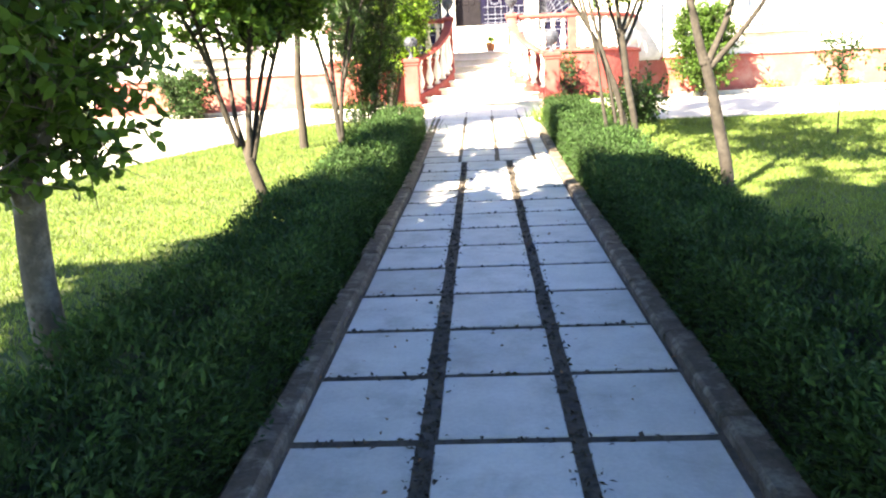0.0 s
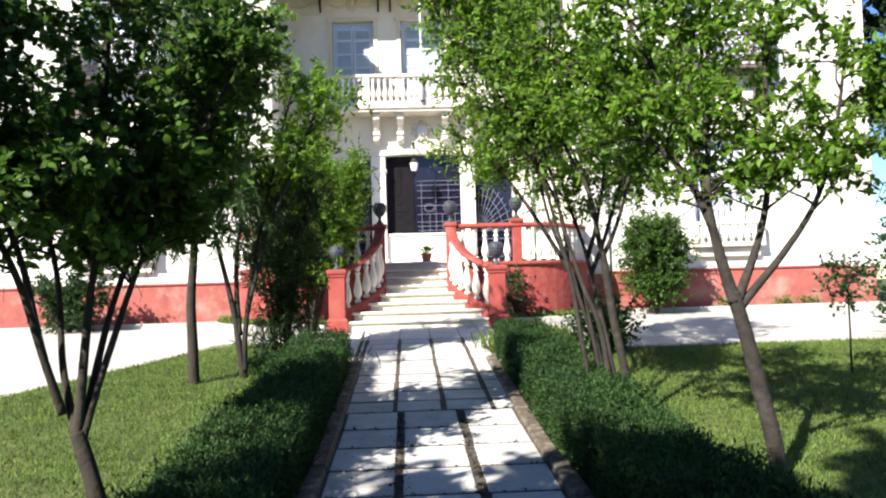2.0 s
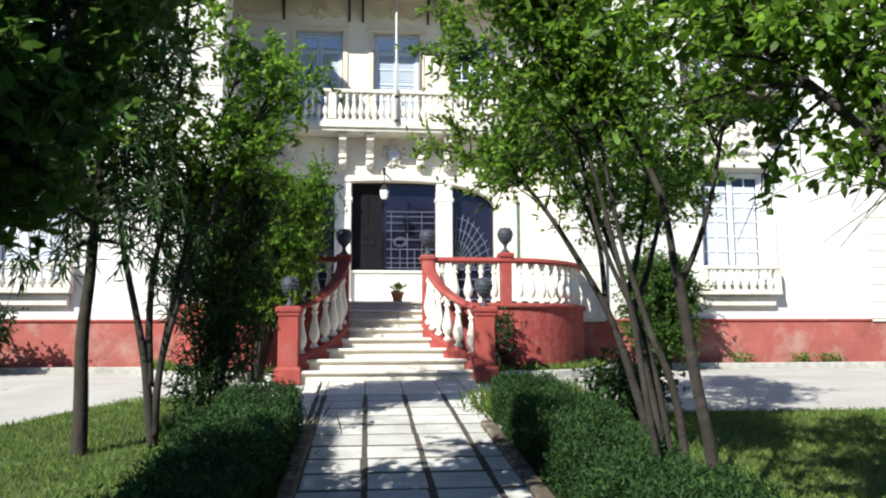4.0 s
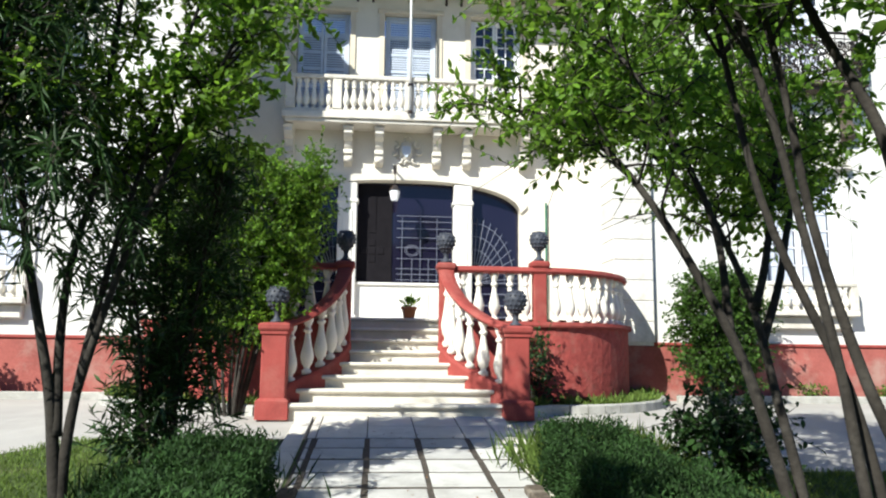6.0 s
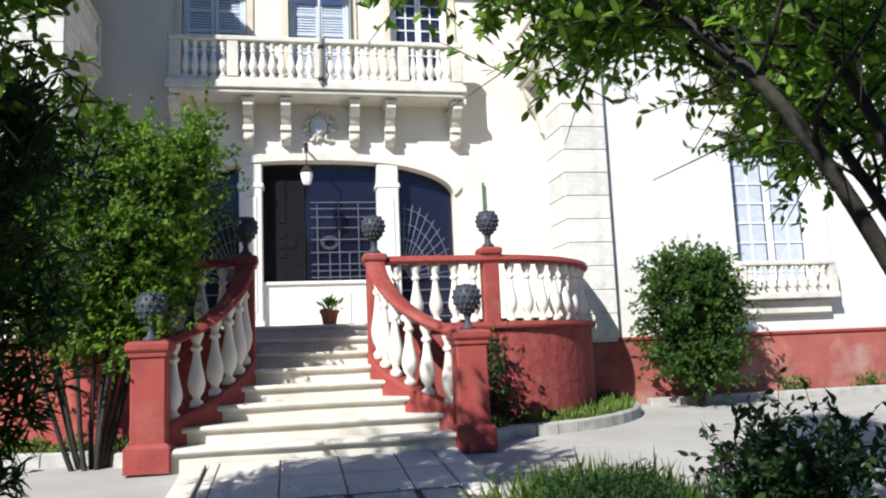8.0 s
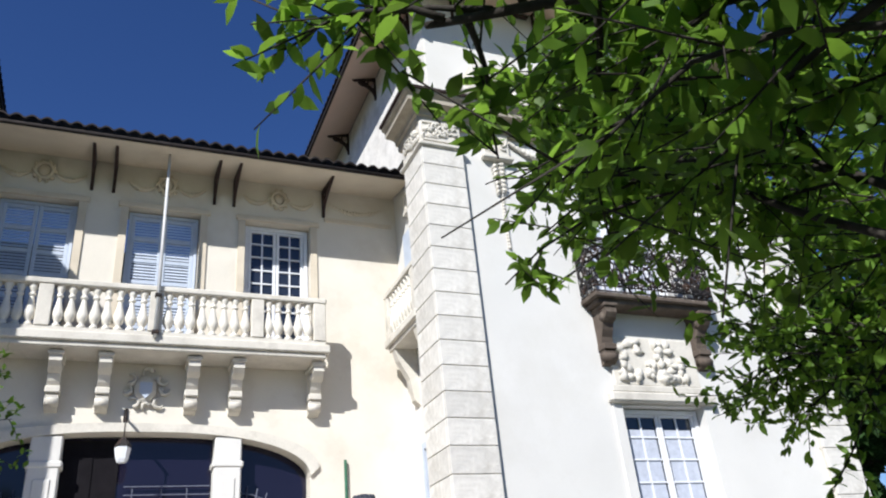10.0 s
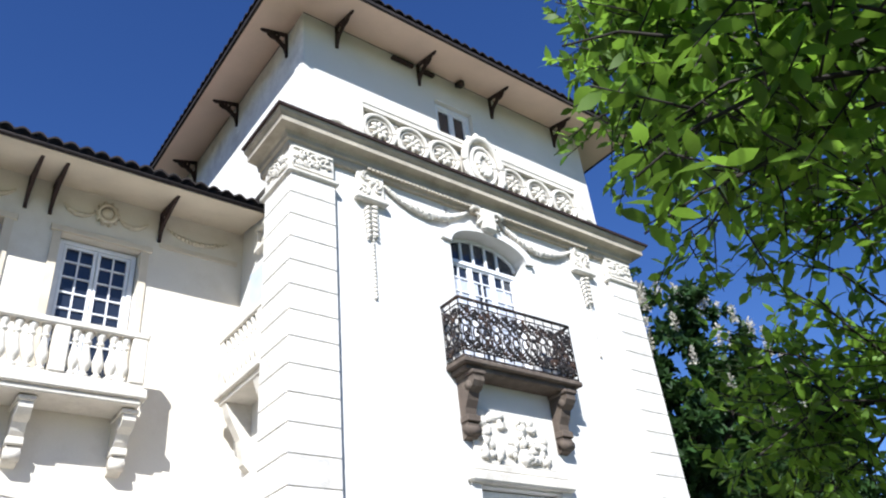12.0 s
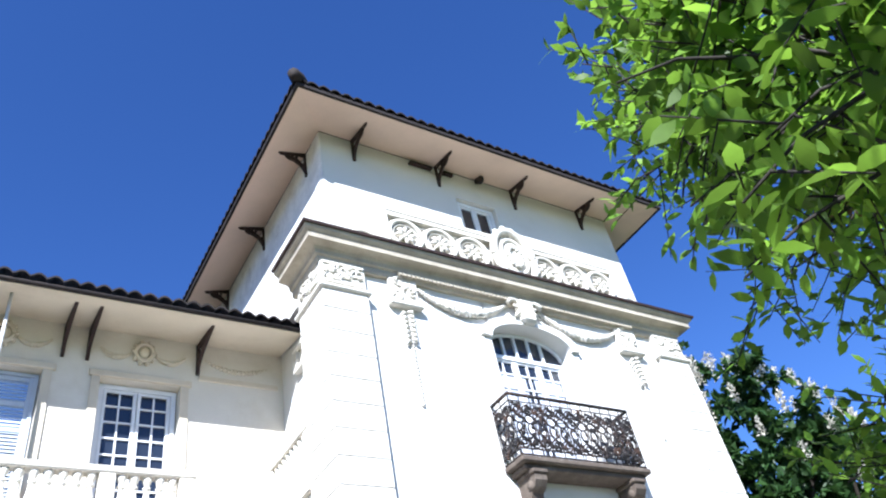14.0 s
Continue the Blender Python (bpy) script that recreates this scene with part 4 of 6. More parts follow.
    for k in range(14):
        q = 2 * math.pi * k / 14
        med.blob((TC + 0.14 * math.cos(q), TOWER - 0.27, 10.98 + 0.22 * math.sin(q)), (0.06, 0.04, 0.06), k, 4, 6, 0.4)
        med.blob((TC + 0.44 * math.cos(q), TOWER - 0.26, 10.98 + 0.62 * math.sin(q)), (0.08, 0.06, 0.08), k, 4, 6, 0.5)
    med.box(TC - 0.1, TC + 0.1, TOWER - 0.25, TOWER, 11.5, 11.72, 0.03)
    part("medallion", med, STONE, f, "oval carved medallion")
    for sgn in (-1, 1):
        v = Shape().tube([(TC + sgn * (2.9 - (0.26 - 0.014 * i) * math.cos(0.5 * i)), TOWER - 0.02, 10.74 + (0.20 - 0.011 * i) * math.sin(0.5 * i)) for i in range(15)], [0.07 - 0.003 * i for i in range(15)], 6)
        part("scroll", v, STONE, f)
    # pendants, swags and the keystone
    for sgn in (-1, 1):
        x = TC + sgn * 2.33
        q = Shape().box(x - 0.25, x + 0.25, TOWER - 0.08, TOWER, 9.55, 10.08, 0.02).box(x - 0.29, x + 0.29, TOWER - 0.13, TOWER, 9.47, 9.56, 0.02)
        for k in range(12):
            u, w, h = x - 0.17 + 0.34 * ((k * 0.618) % 1.0), 9.64 + 0.36 * ((k * 0.414) % 1.0), 0.05 + 0.02 * (k % 3)
            q.tube([(u + h * math.cos(k + 0.8 * i), TOWER - 0.09, w + h * math.sin(k + 0.8 * i)) for i in range(5)], [0.018, 0.024, 0.02, 0.016, 0.01], 5)
        for k in range(14):
            e = (-1) ** k
            z = 9.42 - 0.042 * k
            q.tube([(x + e * 0.01, TOWER - 0.04, z), (x + e * 0.07, TOWER - 0.07, z - 0.02), (x + e * (0.13 - 0.004 * k), TOWER - 0.02, z - 0.07)], [0.02, 0.034, 0.012], 5)
        for k in range(18):
            q.blob((x + 0.02, TOWER - 0.01, 8.86 - 0.06 * k), (0.038, 0.035, 0.036), k, 4, 6, 0.3)
        part("pendant", q, STONE, tw, "carved leaf pendant under the cornice")
        garland((TC + sgn * 2.05, TOWER - 0.05, 9.88), (TC + sgn * 0.35, TOWER - 0.05, 9.98), 0.30, 0.058, tw, 46)
    key = Shape().box(TC - 0.16, TC + 0.16, TOWER - 0.2, TOWER, 9.62, 10.1, 0.05)
    key = part("keystone", key, STONE, tw, "carved keystone with scrolls")
    for e in (-1, 1):
        for k in range(2):
            part("scroll", Shape().tube([(TC + e * (0.2 + (0.15 - 0.015 * i) * math.cos(0.75 * i + 1.5 * k)), TOWER - 0.13, 9.98 - 0.2 * k + (0.12 - 0.012 * i) * math.sin(0.75 * i)) for i in range(9)], [0.045, 0.05, 0.045, 0.04, 0.035, 0.03, 0.026, 0.022, 0.018], 6), STONE, key)
    ol, il = [], []
    for i in range(21):
        q = math.pi * i / 20
        il.append((TC - 0.82 * math.cos(q), UZ1 + 0.36 * math.sin(q)))
        ol.append((TC - 1.0 * math.cos(q), UZ1 + 0.02 + 0.48 * math.sin(q)))
    part("window_hood", Shape().strip(il, ol, TOWER - 0.09, TOWER).box(6.74, 6.9, TOWER - 0.03, TOWER, 6.95, UZ1).box(8.54, 8.7, TOWER - 0.03, TOWER, 6.95, UZ1), PLASTER, tw)
    window("balcony_window", U0 + 0.02, U1 - 0.02, UZ0, UZ1 - 0.12, TOWER + 0.2, tw, glazing=8, cols=2, curtain=True, leaves=3)
    fan = Shape().strip([(TC - 0.80 * math.cos(math.pi * i / 20), UZ1 - 0.1) for i in range(21)], [(TC - 0.80 * math.cos(math.pi * i / 20), max(UZ1 - 0.09, UZ1 - 0.02 + 0.38 * math.sin(math.pi * i / 20))) for i in range(21)], TOWER + 0.25, TOWER + 0.26)
    part("fanlight", fan, GLASS, tw)
    fb = Shape().tube([(TC - 0.79 * math.cos(math.pi * i / 20), TOWER + 0.23, UZ1 - 0.02 + 0.36 * math.sin(math.pi * i / 20)) for i in range(21)], 0.035, 6)
    for x in (-0.4, -0.14, 0.14, 0.4):
        fb.box(TC + x - 0.02, TC + x + 0.02, TOWER + 0.21, TOWER + 0.25, UZ1 - 0.14, UZ1 + 0.36 * math.sqrt(1 - (x / 0.82) ** 2))
    part("fanlight_bars", fb, WHITEWOOD, tw)
    # iron balcony
    B0, B1, BF = 6.55, 8.95, 19.82
    bc = part("iron_balcony", Shape().box(B0, B1, BF, TOWER, 6.92, 7.0, 0.015).box(B0 + 0.08, B1 - 0.08, BF + 0.08, TOWER, 6.84, 6.92, 0.015), STONEDARK, tw, "stone balcony slab with a rusted wrought-iron railing")
    ir = Shape()
    run = [(B0 + 0.04, TOWER), (B0 + 0.04, BF + 0.04), (B1 - 0.04, BF + 0.04), (B1 - 0.04, TOWER)]
    for (ax, ay), (bx, by) in zip(run, run[1:]):
        for z, r in ((7.97, 0.028), (7.86, 0.012), (7.12, 0.014), (7.03, 0.014)):
            ir.tube([(ax, ay, z), (bx, by, z)], r, 5)
        ln = math.hypot(bx - ax, by - ay)
        n = max(2, round(ln / 0.20))
        for i in range(n + 1):
            x, y = ax + (bx - ax) * i / n, ay + (by - ay) * i / n
            ir.tube([(x, y, 7.0), (x, y, 7.97)], 0.009, 4)
            if i < n:
                ux_, uy_ = (bx - ax) / ln, (by - ay) / ln
                cx, cy = x + ux_ * 0.1, y + uy_ * 0.1
                for z, r, h in ((7.22, 0.085, 0.08), (7.22, 0.04, 0.04), (7.42, 0.06, 0.10), (7.58, 0.085, 0.07), (7.73, 0.085, 0.075), (7.73, 0.04, 0.04)):
                    ir.tube([(cx + ux_ * r * math.cos(q * math.pi / 5), cy + uy_ * r * math.cos(q * math.pi / 5), z + h * math.sin(q * math.pi / 5)) for q in range(11)], 0.016, 4)
                for q in range(11):
                    ir.blob((cx + ux_ * random.uniform(-0.06, 0.06), cy + uy_ * random.uniform(-0.06, 0.06), random.uniform(7.1, 7.84)), (0.034, 0.018, 0.034), q, 3, 5, 0.4)
    part("railing", ir, IRON, bc, "rusted wrought-iron railing of scrolls")
    for x in (B0 + 0.28, B1 - 0.28):
        ornate_console(x, 6.78, 5.95, TOWER, 0.38, tw, 0.2, STONEDARK)
    # low window: carved head, frame and a small balustrade
    rel = Shape().box(L0 - 0.05, L1 + 0.05, TOWER - 0.05, TOWER, 5.62, 6.42, 0.015).box(L0 - 0.22, L1 + 0.22, TOWER - 0.14, TOWER, 5.34, 5.50, 0.03).box(L0 - 0.15, L1 + 0.15, TOWER - 0.09, TOWER, 5.5, 5.62, 0.02)
    random.seed(9)
    for k in range(46):
        rel.blob((random.uniform(L0 + 0.1, L1 - 0.1), TOWER - 0.05, random.uniform(5.72, 6.34)), (random.uniform(0.06, 0.13), 0.06, random.uniform(0.05, 0.1)), k, 4, 7, 0.8)
    part("carved_panel", rel, STONE, tw, "carved relief panel over the window")
    for x in (L0 - 0.16, L1):
        part("window_surround", Shape().box(x, x + 0.16, TOWER - 0.04, TOWER, 2.75, 5.34), PLASTER, tw)
    window("low_window", L0 + 0.02, L1 - 0.02, 2.77, 5.30, TOWER + 0.15, tw, glazing=7, cols=2, curtain=True, leaves=2)
    wb = part("window_balustrade", Shape().box(L0 - 0.12, L1 + 0.12, TOWER - 0.26, TOWER, 2.55, 2.66, 0.015).box(L0 - 0.1, L1 + 0.1, TOWER - 0.24, TOWER - 0.08, 3.10, 3.18, 0.015)
              .box(L0 - 0.12, L0 + 0.02, TOWER - 0.23, TOWER, 2.66, 3.1, 0.01).box(L1 - 0.02, L1 + 0.12, TOWER - 0.23, TOWER, 2.66, 3.1, 0.01).box(L0 - 0.05, L1 + 0.05, TOWER - 0.12, TOWER, 2.30, 2.55, 0.03), STONE, tw)
    for i in range(8):
        place("baluster", STONE_BAL, wb, Matrix.Translation((L0 + 0.11 + (L1 - L0 - 0.22) * i / 7, TOWER - 0.16, 2.66)) @ Matrix.Diagonal((0.95, 0.95, 0.44 / 0.6, 1)))
    # side balcony, side window and vent facing the court
    S0, S1, SX0 = 21.05, 22.55, 4.02
    sb = part("side_balcony", Shape().box(SX0, 4.5, S0, S1, 6.90, 7.04, 0.015).box(SX0 + 0.06, 4.5, S0 + 0.05, S1 - 0.05, 6.82, 6.90, 0.01), STONE, tw, "small stone balcony on the tower's side")
    part("handrail", Shape().box(SX0 + 0.02, SX0 + 0.2, S0 + 0.02, S1 - 0.02, 7.80, 7.90, 0.015).box(SX0 + 0.2, 4.5, S1 - 0.18, S1 - 0.02, 7.80, 7.90, 0.015), STONE, sb, "weathered stone rail")
    for y in (S0 + 0.1, S1 - 0.1):
        part("post", Shape().box(SX0 + 0.03, SX0 + 0.19, y - 0.08, y + 0.08, 7.04, 7.80, 0.01), STONE, sb)
    for i in range(8):
        place("baluster", STONE_BAL, sb, Matrix.Translation((SX0 + 0.11, S0 + 0.26 + (S1 - S0 - 0.52) * i / 7, 7.04)) @ Matrix.Diagonal((1, 1, 1.27, 1)))
    for y in (S0 + 0.25, S1 - 0.2):
        part("console", Shape().add([(4.5, y - 0.08, 6.82), (4.1, y - 0.08, 6.82), (4.16, y - 0.08, 6.62), (4.34, y - 0.08, 6.3), (4.4, y - 0.08, 5.95), (4.5, y - 0.08, 5.85),
             (4.5, y + 0.08, 6.82), (4.1, y + 0.08, 6.82), (4.16, y + 0.08, 6.62), (4.34, y + 0.08, 6.3), (4.4, y + 0.08, 5.95), (4.5, y + 0.08, 5.85)],
             [tuple(range(6)), tuple(range(11, 5, -1))] + [(i, i + 6, (i + 1) % 6 + 6, (i + 1) % 6) for i in range(6)]), STONE, tw)
    part("side_window", Shape().box(4.46, 4.5, 21.35, 22.45, 7.05, 9.1), SHUTTER, tw, "closed pale shutters")
    part("side_window", Shape().box(4.47, 4.5, 21.3, 22.1, 3.5, 5.1), GLASS, tw)
    part("side_window_frame", Shape().box(4.42, 4.5, 21.2, 21.3, 3.4, 5.2).box(4.42, 4.5, 22.1, 22.2, 3.4, 5.2).box(4.42, 4.5, 21.3, 22.1, 5.1, 5.2).box(4.44, 4.5, 21.68, 21.72, 3.5, 5.1), SHUTTER, tw)
    part("vent", Shape().box(4.4, 4.5, 21.7, 22.2, 9.38, 9.45).box(4.4, 4.5, 21.7, 22.2, 9.78, 9.86).box(4.42, 4.5, 21.7, 21.78, 9.45, 9.78).box(4.42, 4.5, 22.12, 22.2, 9.45, 9.78).box(4.48, 4.5, 21.78, 22.12, 9.45, 9.78), STONE, tw)
    if full:
        part("cable_tray", Shape().box(6.13, 6.62, AY - 0.09, AY, 13.14, 13.19, 0.01), BRACKET, tw, "dark fixing under the eave")
        part("cable_tray", Shape().box(6.88, 7.1, AY - 0.09, AY, 13.14, 13.2, 0.01), BRACKET, tw, "dark fixing under the eave")
        part("floodlight", Shape().box(7.63, 7.73, AY - 0.22, AY - 0.08, 13.1, 13.24, 0.02).box(7.66, 7.70, AY - 0.1, AY, 13.2, 13.3), IRON, tw, "small dark floodlight")
    return tw


tower("white corner tower with carved frieze, iron balcony and wide dark eaves", True)
BASE[0] = MIRROR
tower("matching white corner tower half hidden behind trees", False)
BASE[0] = Matrix()

# drain pipe by the tower
single("drain_pipe", Shape().tube([(3.35, WALL - 0.05, 2.35), (3.35, WALL - 0.05, 5.1)], 0.024, 8), GREENPAINT, "thin green painted drain pipe on the white wall", "pipe")

# ---- terrace, stairs and balustrades ----
SX = -0.03                      # the stairs' middle
TY = 18.05                      # the terrace's front edge
DRUM = 2.2                      # where the front begins to curve
CAPZ = 2.20                     # the top of the red base wall


def drum_line(sign, inset=0.0, n=14, z=0.0):
    """The curved front of the terrace from the stairs to the tower."""
    pts = [(SX + sign * 0.88, TY + inset, z), (SX + sign * (DRUM - 0.4), TY + inset, z)]
    for i in range(n + 1):
        a = math.pi / 2 * i / n
        pts.append((SX + sign * (DRUM + (1.95 - inset) * math.sin(a)), TY + 2.15 - (2.15 - inset) * math.cos(a), z))
    return pts


terrace = thing("terrace", (SX, TY, 1.0), "raised terrace with a rough red-painted curved base wall", "terrace")
for sgn in (1, -1):
    outer, inner = drum_line(sgn), drum_line(sgn, 0.35)
    o = Shape()
    n = len(outer)
    v = [(x, y, z) for row in (outer, inner) for z in (0.9, CAPZ) for x, y, _ in row]
    f = []
    for i in range(n - 1):
        f += [(i, i + 1, n + i + 1, n + i), (2 * n + i, 3 * n + i, 3 * n + i + 1, 2 * n + i + 1), (n + i, n + i + 1, 3 * n + i + 1, 3 * n + i)]
    f += [(0, n, 3 * n, 2 * n), (n - 1, 3 * n - 1, 4 * n - 1, 2 * n - 1)]
    o.add(v, f)
    part("base_wall", o, REDROUGH, terrace, "rough red-painted curved wall")
    c = drum_line(sgn, 0.12)
    if sgn < 0:
        c = c[::-1]
    part("coping", Shape().sweep(c, [(-0.17, CAPZ), (0.17, CAPZ), (0.18, CAPZ + 0.03), (0.17, CAPZ + 0.08), (-0.17, CAPZ + 0.08)]), RED, terrace)
    fl = drum_line(sgn, 0.3)
    fv = [(x, y, FLOOR - 0.02) for x, y, _ in fl] + [(x, WALL, FLOOR - 0.02) for x, y, _ in fl]
    k = len(fl)
    part("floor", Shape().add(fv, [(i, i + 1, k + i + 1, k + i) for i in range(k - 1)]), STEP, terrace)
part("floor", Shape().box(SX - 0.89, SX + 0.89, TY + 1.0, WALL, FLOOR - 0.3, FLOOR - 0.004), STEP, terrace)

stairs = thing("staircase", (SX, 16.7, 0.95), "wide pale stone staircase narrowing upwards, worn nosings", "stairs")
NR = 8
RISE = (FLOOR - 0.955) / NR
S0Y, TREAD = 16.62, 0.33


def stair_half(y):
    """Half the width of the steps: flared at the foot, straight above."""
    t = min(1.0, max(0.0, (y - S0Y) / (TY + 0.15 - S0Y)))
    return 0.80 + 0.80 * (1 - t) ** 2.0


for i in range(NR):
    y0, z1 = S0Y + TREAD * i, 0.955 + RISE * (i + 1)
    h0, h1 = stair_half(y0), stair_half(y0 + TREAD)
    st = Shape()
    yb = y0 + TREAD + 0.06 if i < NR - 1 else TY + 1.02 + 0.3
    rings = [(y0 + 0.035, 0.8, 0.0), (y0 + 0.035, z1 - 0.062, 0.0), (y0 + 0.0, z1 - 0.056, 0.01), (y0 - 0.02, z1 - 0.040, 0.012), (y0 - 0.024, z1 - 0.024, 0.012), (y0 - 0.016, z1 - 0.008, 0.011), (y0 + 0.004, z1, 0.009)]
    v, f, m = [], [], 12
    for r_, (ya, za, e) in enumerate(rings):
        for i_ in range(m + 1):
            u = -1 + 2 * i_ / m
            worn = 0.007 * noise.noise((u * 2.6, i * 3.7, 0.4)) * (r_ > 1)
            v.append((SX + u * (h0 + e), ya + worn, za + worn * 0.8))
    for i_ in range(m + 1):
        u = -1 + 2 * i_ / m
        v.append((SX + u * (h1 + 0.01), yb, z1))
    v += [(SX - h1 - 0.01, yb, 0.8), (SX + h1 + 0.01, yb, 0.8)]
    w_ = m + 1
    for r_ in range(len(rings)):
        f += [(r_ * w_ + k, r_ * w_ + k + 1, (r_ + 1) * w_ + k + 1, (r_ + 1) * w_ + k) for k in range(m)]
    k = len(rings) * w_
    f += [tuple(r_ * w_ for r_ in range(len(rings))) + (k, k + w_), tuple(r_ * w_ + m for r_ in range(len(rings) - 1, -1, -1)) + (k + w_ + 1, k + m)]
    st.add(v, f)
    part("step", st, STEP, stairs)


def stone_ball(at, r=0.138):
    """A slate-grey globe carved like a cone on a short stem; a thing of its own on its post."""
    x, y, z = at
    b = thing("finial_ball", at, "dark grey carved stone ball on a short stem", "finial", "balls on the posts")
    part("stem", Shape().lathe([(0.085, 0), (0.08, 0.025), (0.045, 0.05), (0.03, 0.10), (0.045, 0.15), (0.06, 0.18), (0.04, 0.19)], at, 12), BALL, b)
    prof = [(r * math.sin(math.pi * k / 14) * (1 - 0.16 * math.cos(math.pi * k / 14)) + 0.002, z + 0.16 + r * 1.12 * (1 - math.cos(math.pi * k / 14))) for k in range(15)]
    s = Shape().lathe([(q, h - z) for q, h in prof], (x, y, z), 20)
    for k in range(6):
        lat = -1.0 + 0.38 * k
        for i in range(14):
            a = 2 * math.pi * (i + 0.5 * (k % 2)) / 14
            c, q = r * 1.12 * math.sin(lat), r * math.cos(lat) * (1 + 0.16 * math.sin(lat))
            s.blob((x + q * math.cos(a), y + q * math.sin(a), z + 0.16 + r * 1.12 + c), (0.017, 0.017, 0.021), i, 4, 6, 0.2)
    part("globe", s, BALL, b)
    return b


def square_loft(rings, x, y):
    """One body of stacked squares: (half width, height, corner cut)."""
    s = Shape()
    v, n = [], len(rings)
    for h, z, c in rings:
        v += [(x - h + c, y - h, z), (x + h - c, y - h, z), (x + h, y - h + c, z), (x + h, y + h - c, z), (x + h - c, y + h, z), (x - h + c, y + h, z), (x - h, y + h - c, z), (x - h, y - h + c, z)]
    f = [(k * 8 + i, k * 8 + (i + 1) % 8, k * 8 + 8 + (i + 1) % 8, k * 8 + 8 + i) for k in range(n - 1) for i in range(8)]
    return s.add(v, f + [tuple(range(7, -1, -1)), tuple(range((n - 1) * 8, n * 8))])


def red_post(x, y, z0, z1, w, parent, plinth=True):
    h = w / 2
    rings = [(h + 0.05, z0, 0.01), (h + 0.05, z0 + 0.23, 0.01), (h + 0.02, z0 + 0.26, 0.01), (h, z0 + 0.27, 0.012)] if plinth else [(h, z0, 0.012)]
    rings += [(h, z1 - 0.16, 0.012), (h + 0.02, z1 - 0.15, 0.01), (h + 0.02, z1 - 0.115, 0.01), (h + 0.035, z1 - 0.10, 0.012), (h + 0.045, z1 - 0.08, 0.014), (h + 0.045, z1 - 0.035, 0.014), (h + 0.025, z1 - 0.01, 0.016), (h - 0.03, z1, 0.02)]
    return part("post", square_loft(rings, x, y), RED, parent, "square red-painted post")


GAPS = baluster_mesh("baluster", 0.64, BALUSTER, 1.05, 12)
RAIL = [(-0.10, 0.0), (0.10, 0.0), (0.12, 0.03), (0.10, 0.085), (0.05, 0.10), (-0.05, 0.10), (-0.10, 0.085), (-0.12, 0.03)]
for sgn in (1, -1):
    side = "stairs and terrace"
    bt = thing("balustrade", (SX + sgn * 1.2, TY, CAPZ), "red-railed balustrade with cream turned balusters beside the stairs", "balustrade", "balustrades of the terrace")
    line = drum_line(sgn, 0.12)
    rl = [(x, y, 3.02) for x, y, _ in line]
    part("handrail", Shape().sweep(rl if sgn > 0 else rl[::-1], RAIL), RED, bt, "red-painted moulded handrail")
    # balusters along the curved front
    pts = [Vector(p) for p in line]
    acc, total = 0.0, sum((b - a).length for a, b in zip(pts, pts[1:]))
    n = 18
    for i in range(n):
        want = total * (i + 0.6) / n
        acc = 0.0
        for a, b in zip(pts, pts[1:]):
            if acc + (b - a).length >= want:
                p = a.lerp(b, (want - acc) / (b - a).length)
                break
            acc += (b - a).length
        if abs(p.x - (SX + sgn * 2.21)) > 0.17:
            place("baluster", GAPS, bt, Matrix.Translation((p.x, p.y, CAPZ + 0.08)) @ Matrix.Diagonal((1, 1, 0.74 / 0.64, 1)))
    red_post(SX + sgn * 2.21, TY + 0.13, CAPZ + 0.05, 3.22, 0.20, bt, False)
    stone_ball((SX + sgn * 2.21, TY + 0.13, 3.22))
    red_post(SX + sgn * 0.76, TY + 0.10, 1.75, 3.16, 0.20, bt, False)
    stone_ball((SX + sgn * 0.76, TY + 0.10, 3.16))
    foot = (SX + sgn * 1.58, 16.78)
    red_post(foot[0], foot[1], 0.93, 2.16, 0.32, bt)
    stone_ball((foot[0], foot[1], 2.16), 0.145)
    # the sloping, inward-curving rail and string of the stairs
    m = 14
    curve = []
    for i in range(m + 1):
        t = i / m
        y = foot[1] + 0.1 + (TY + 0.05 - foot[1] - 0.1) * t
        x = SX + sgn * (0.76 + 0.82 * (1 - t) ** 1.9)
        zt = 2.08 + (3.02 - 2.08) * (t ** 1.35)
        curve.append(Vector((x, y, zt)))
    for nm, dz, prof in (("sloping_rail", 0.0, RAIL), ("string", 0.0, None)):
        if prof:
            cc = curve if sgn > 0 else curve[::-1]
            part(nm, Shape().sweep(cc, prof), RED, bt, "red-painted curving stair rail")
        else:
            low = [Vector((p.x, p.y, 1.14 + RISE * max(0.0, (p.y - S0Y - 0.1)) / TREAD * 1.0)) for p in curve]
            cc = low if sgn > 0 else low[::-1]
            part(nm, Shape().sweep(cc, [(-0.12, -0.45), (0.12, -0.45), (0.12, 0.06), (0.10, 0.10), (-0.10, 0.10), (-0.12, 0.06)]), RED, bt, "red-painted stair string")
    for i in range(6):
        t = (i + 0.75) / 6.4
        k = t * m
        a = curve[int(k)].lerp(curve[min(m, int(k) + 1)], k - int(k))
        zb = 1.14 + RISE * max(0.0, (a.y - S0Y - 0.1)) / TREAD + 0.08
        place("baluster", GAPS, bt, Matrix.Translation((a.x, a.y, zb)) @ Matrix.Diagonal((1.08, 1.08, (a.z - zb + 0.02) / 0.64, 1)))

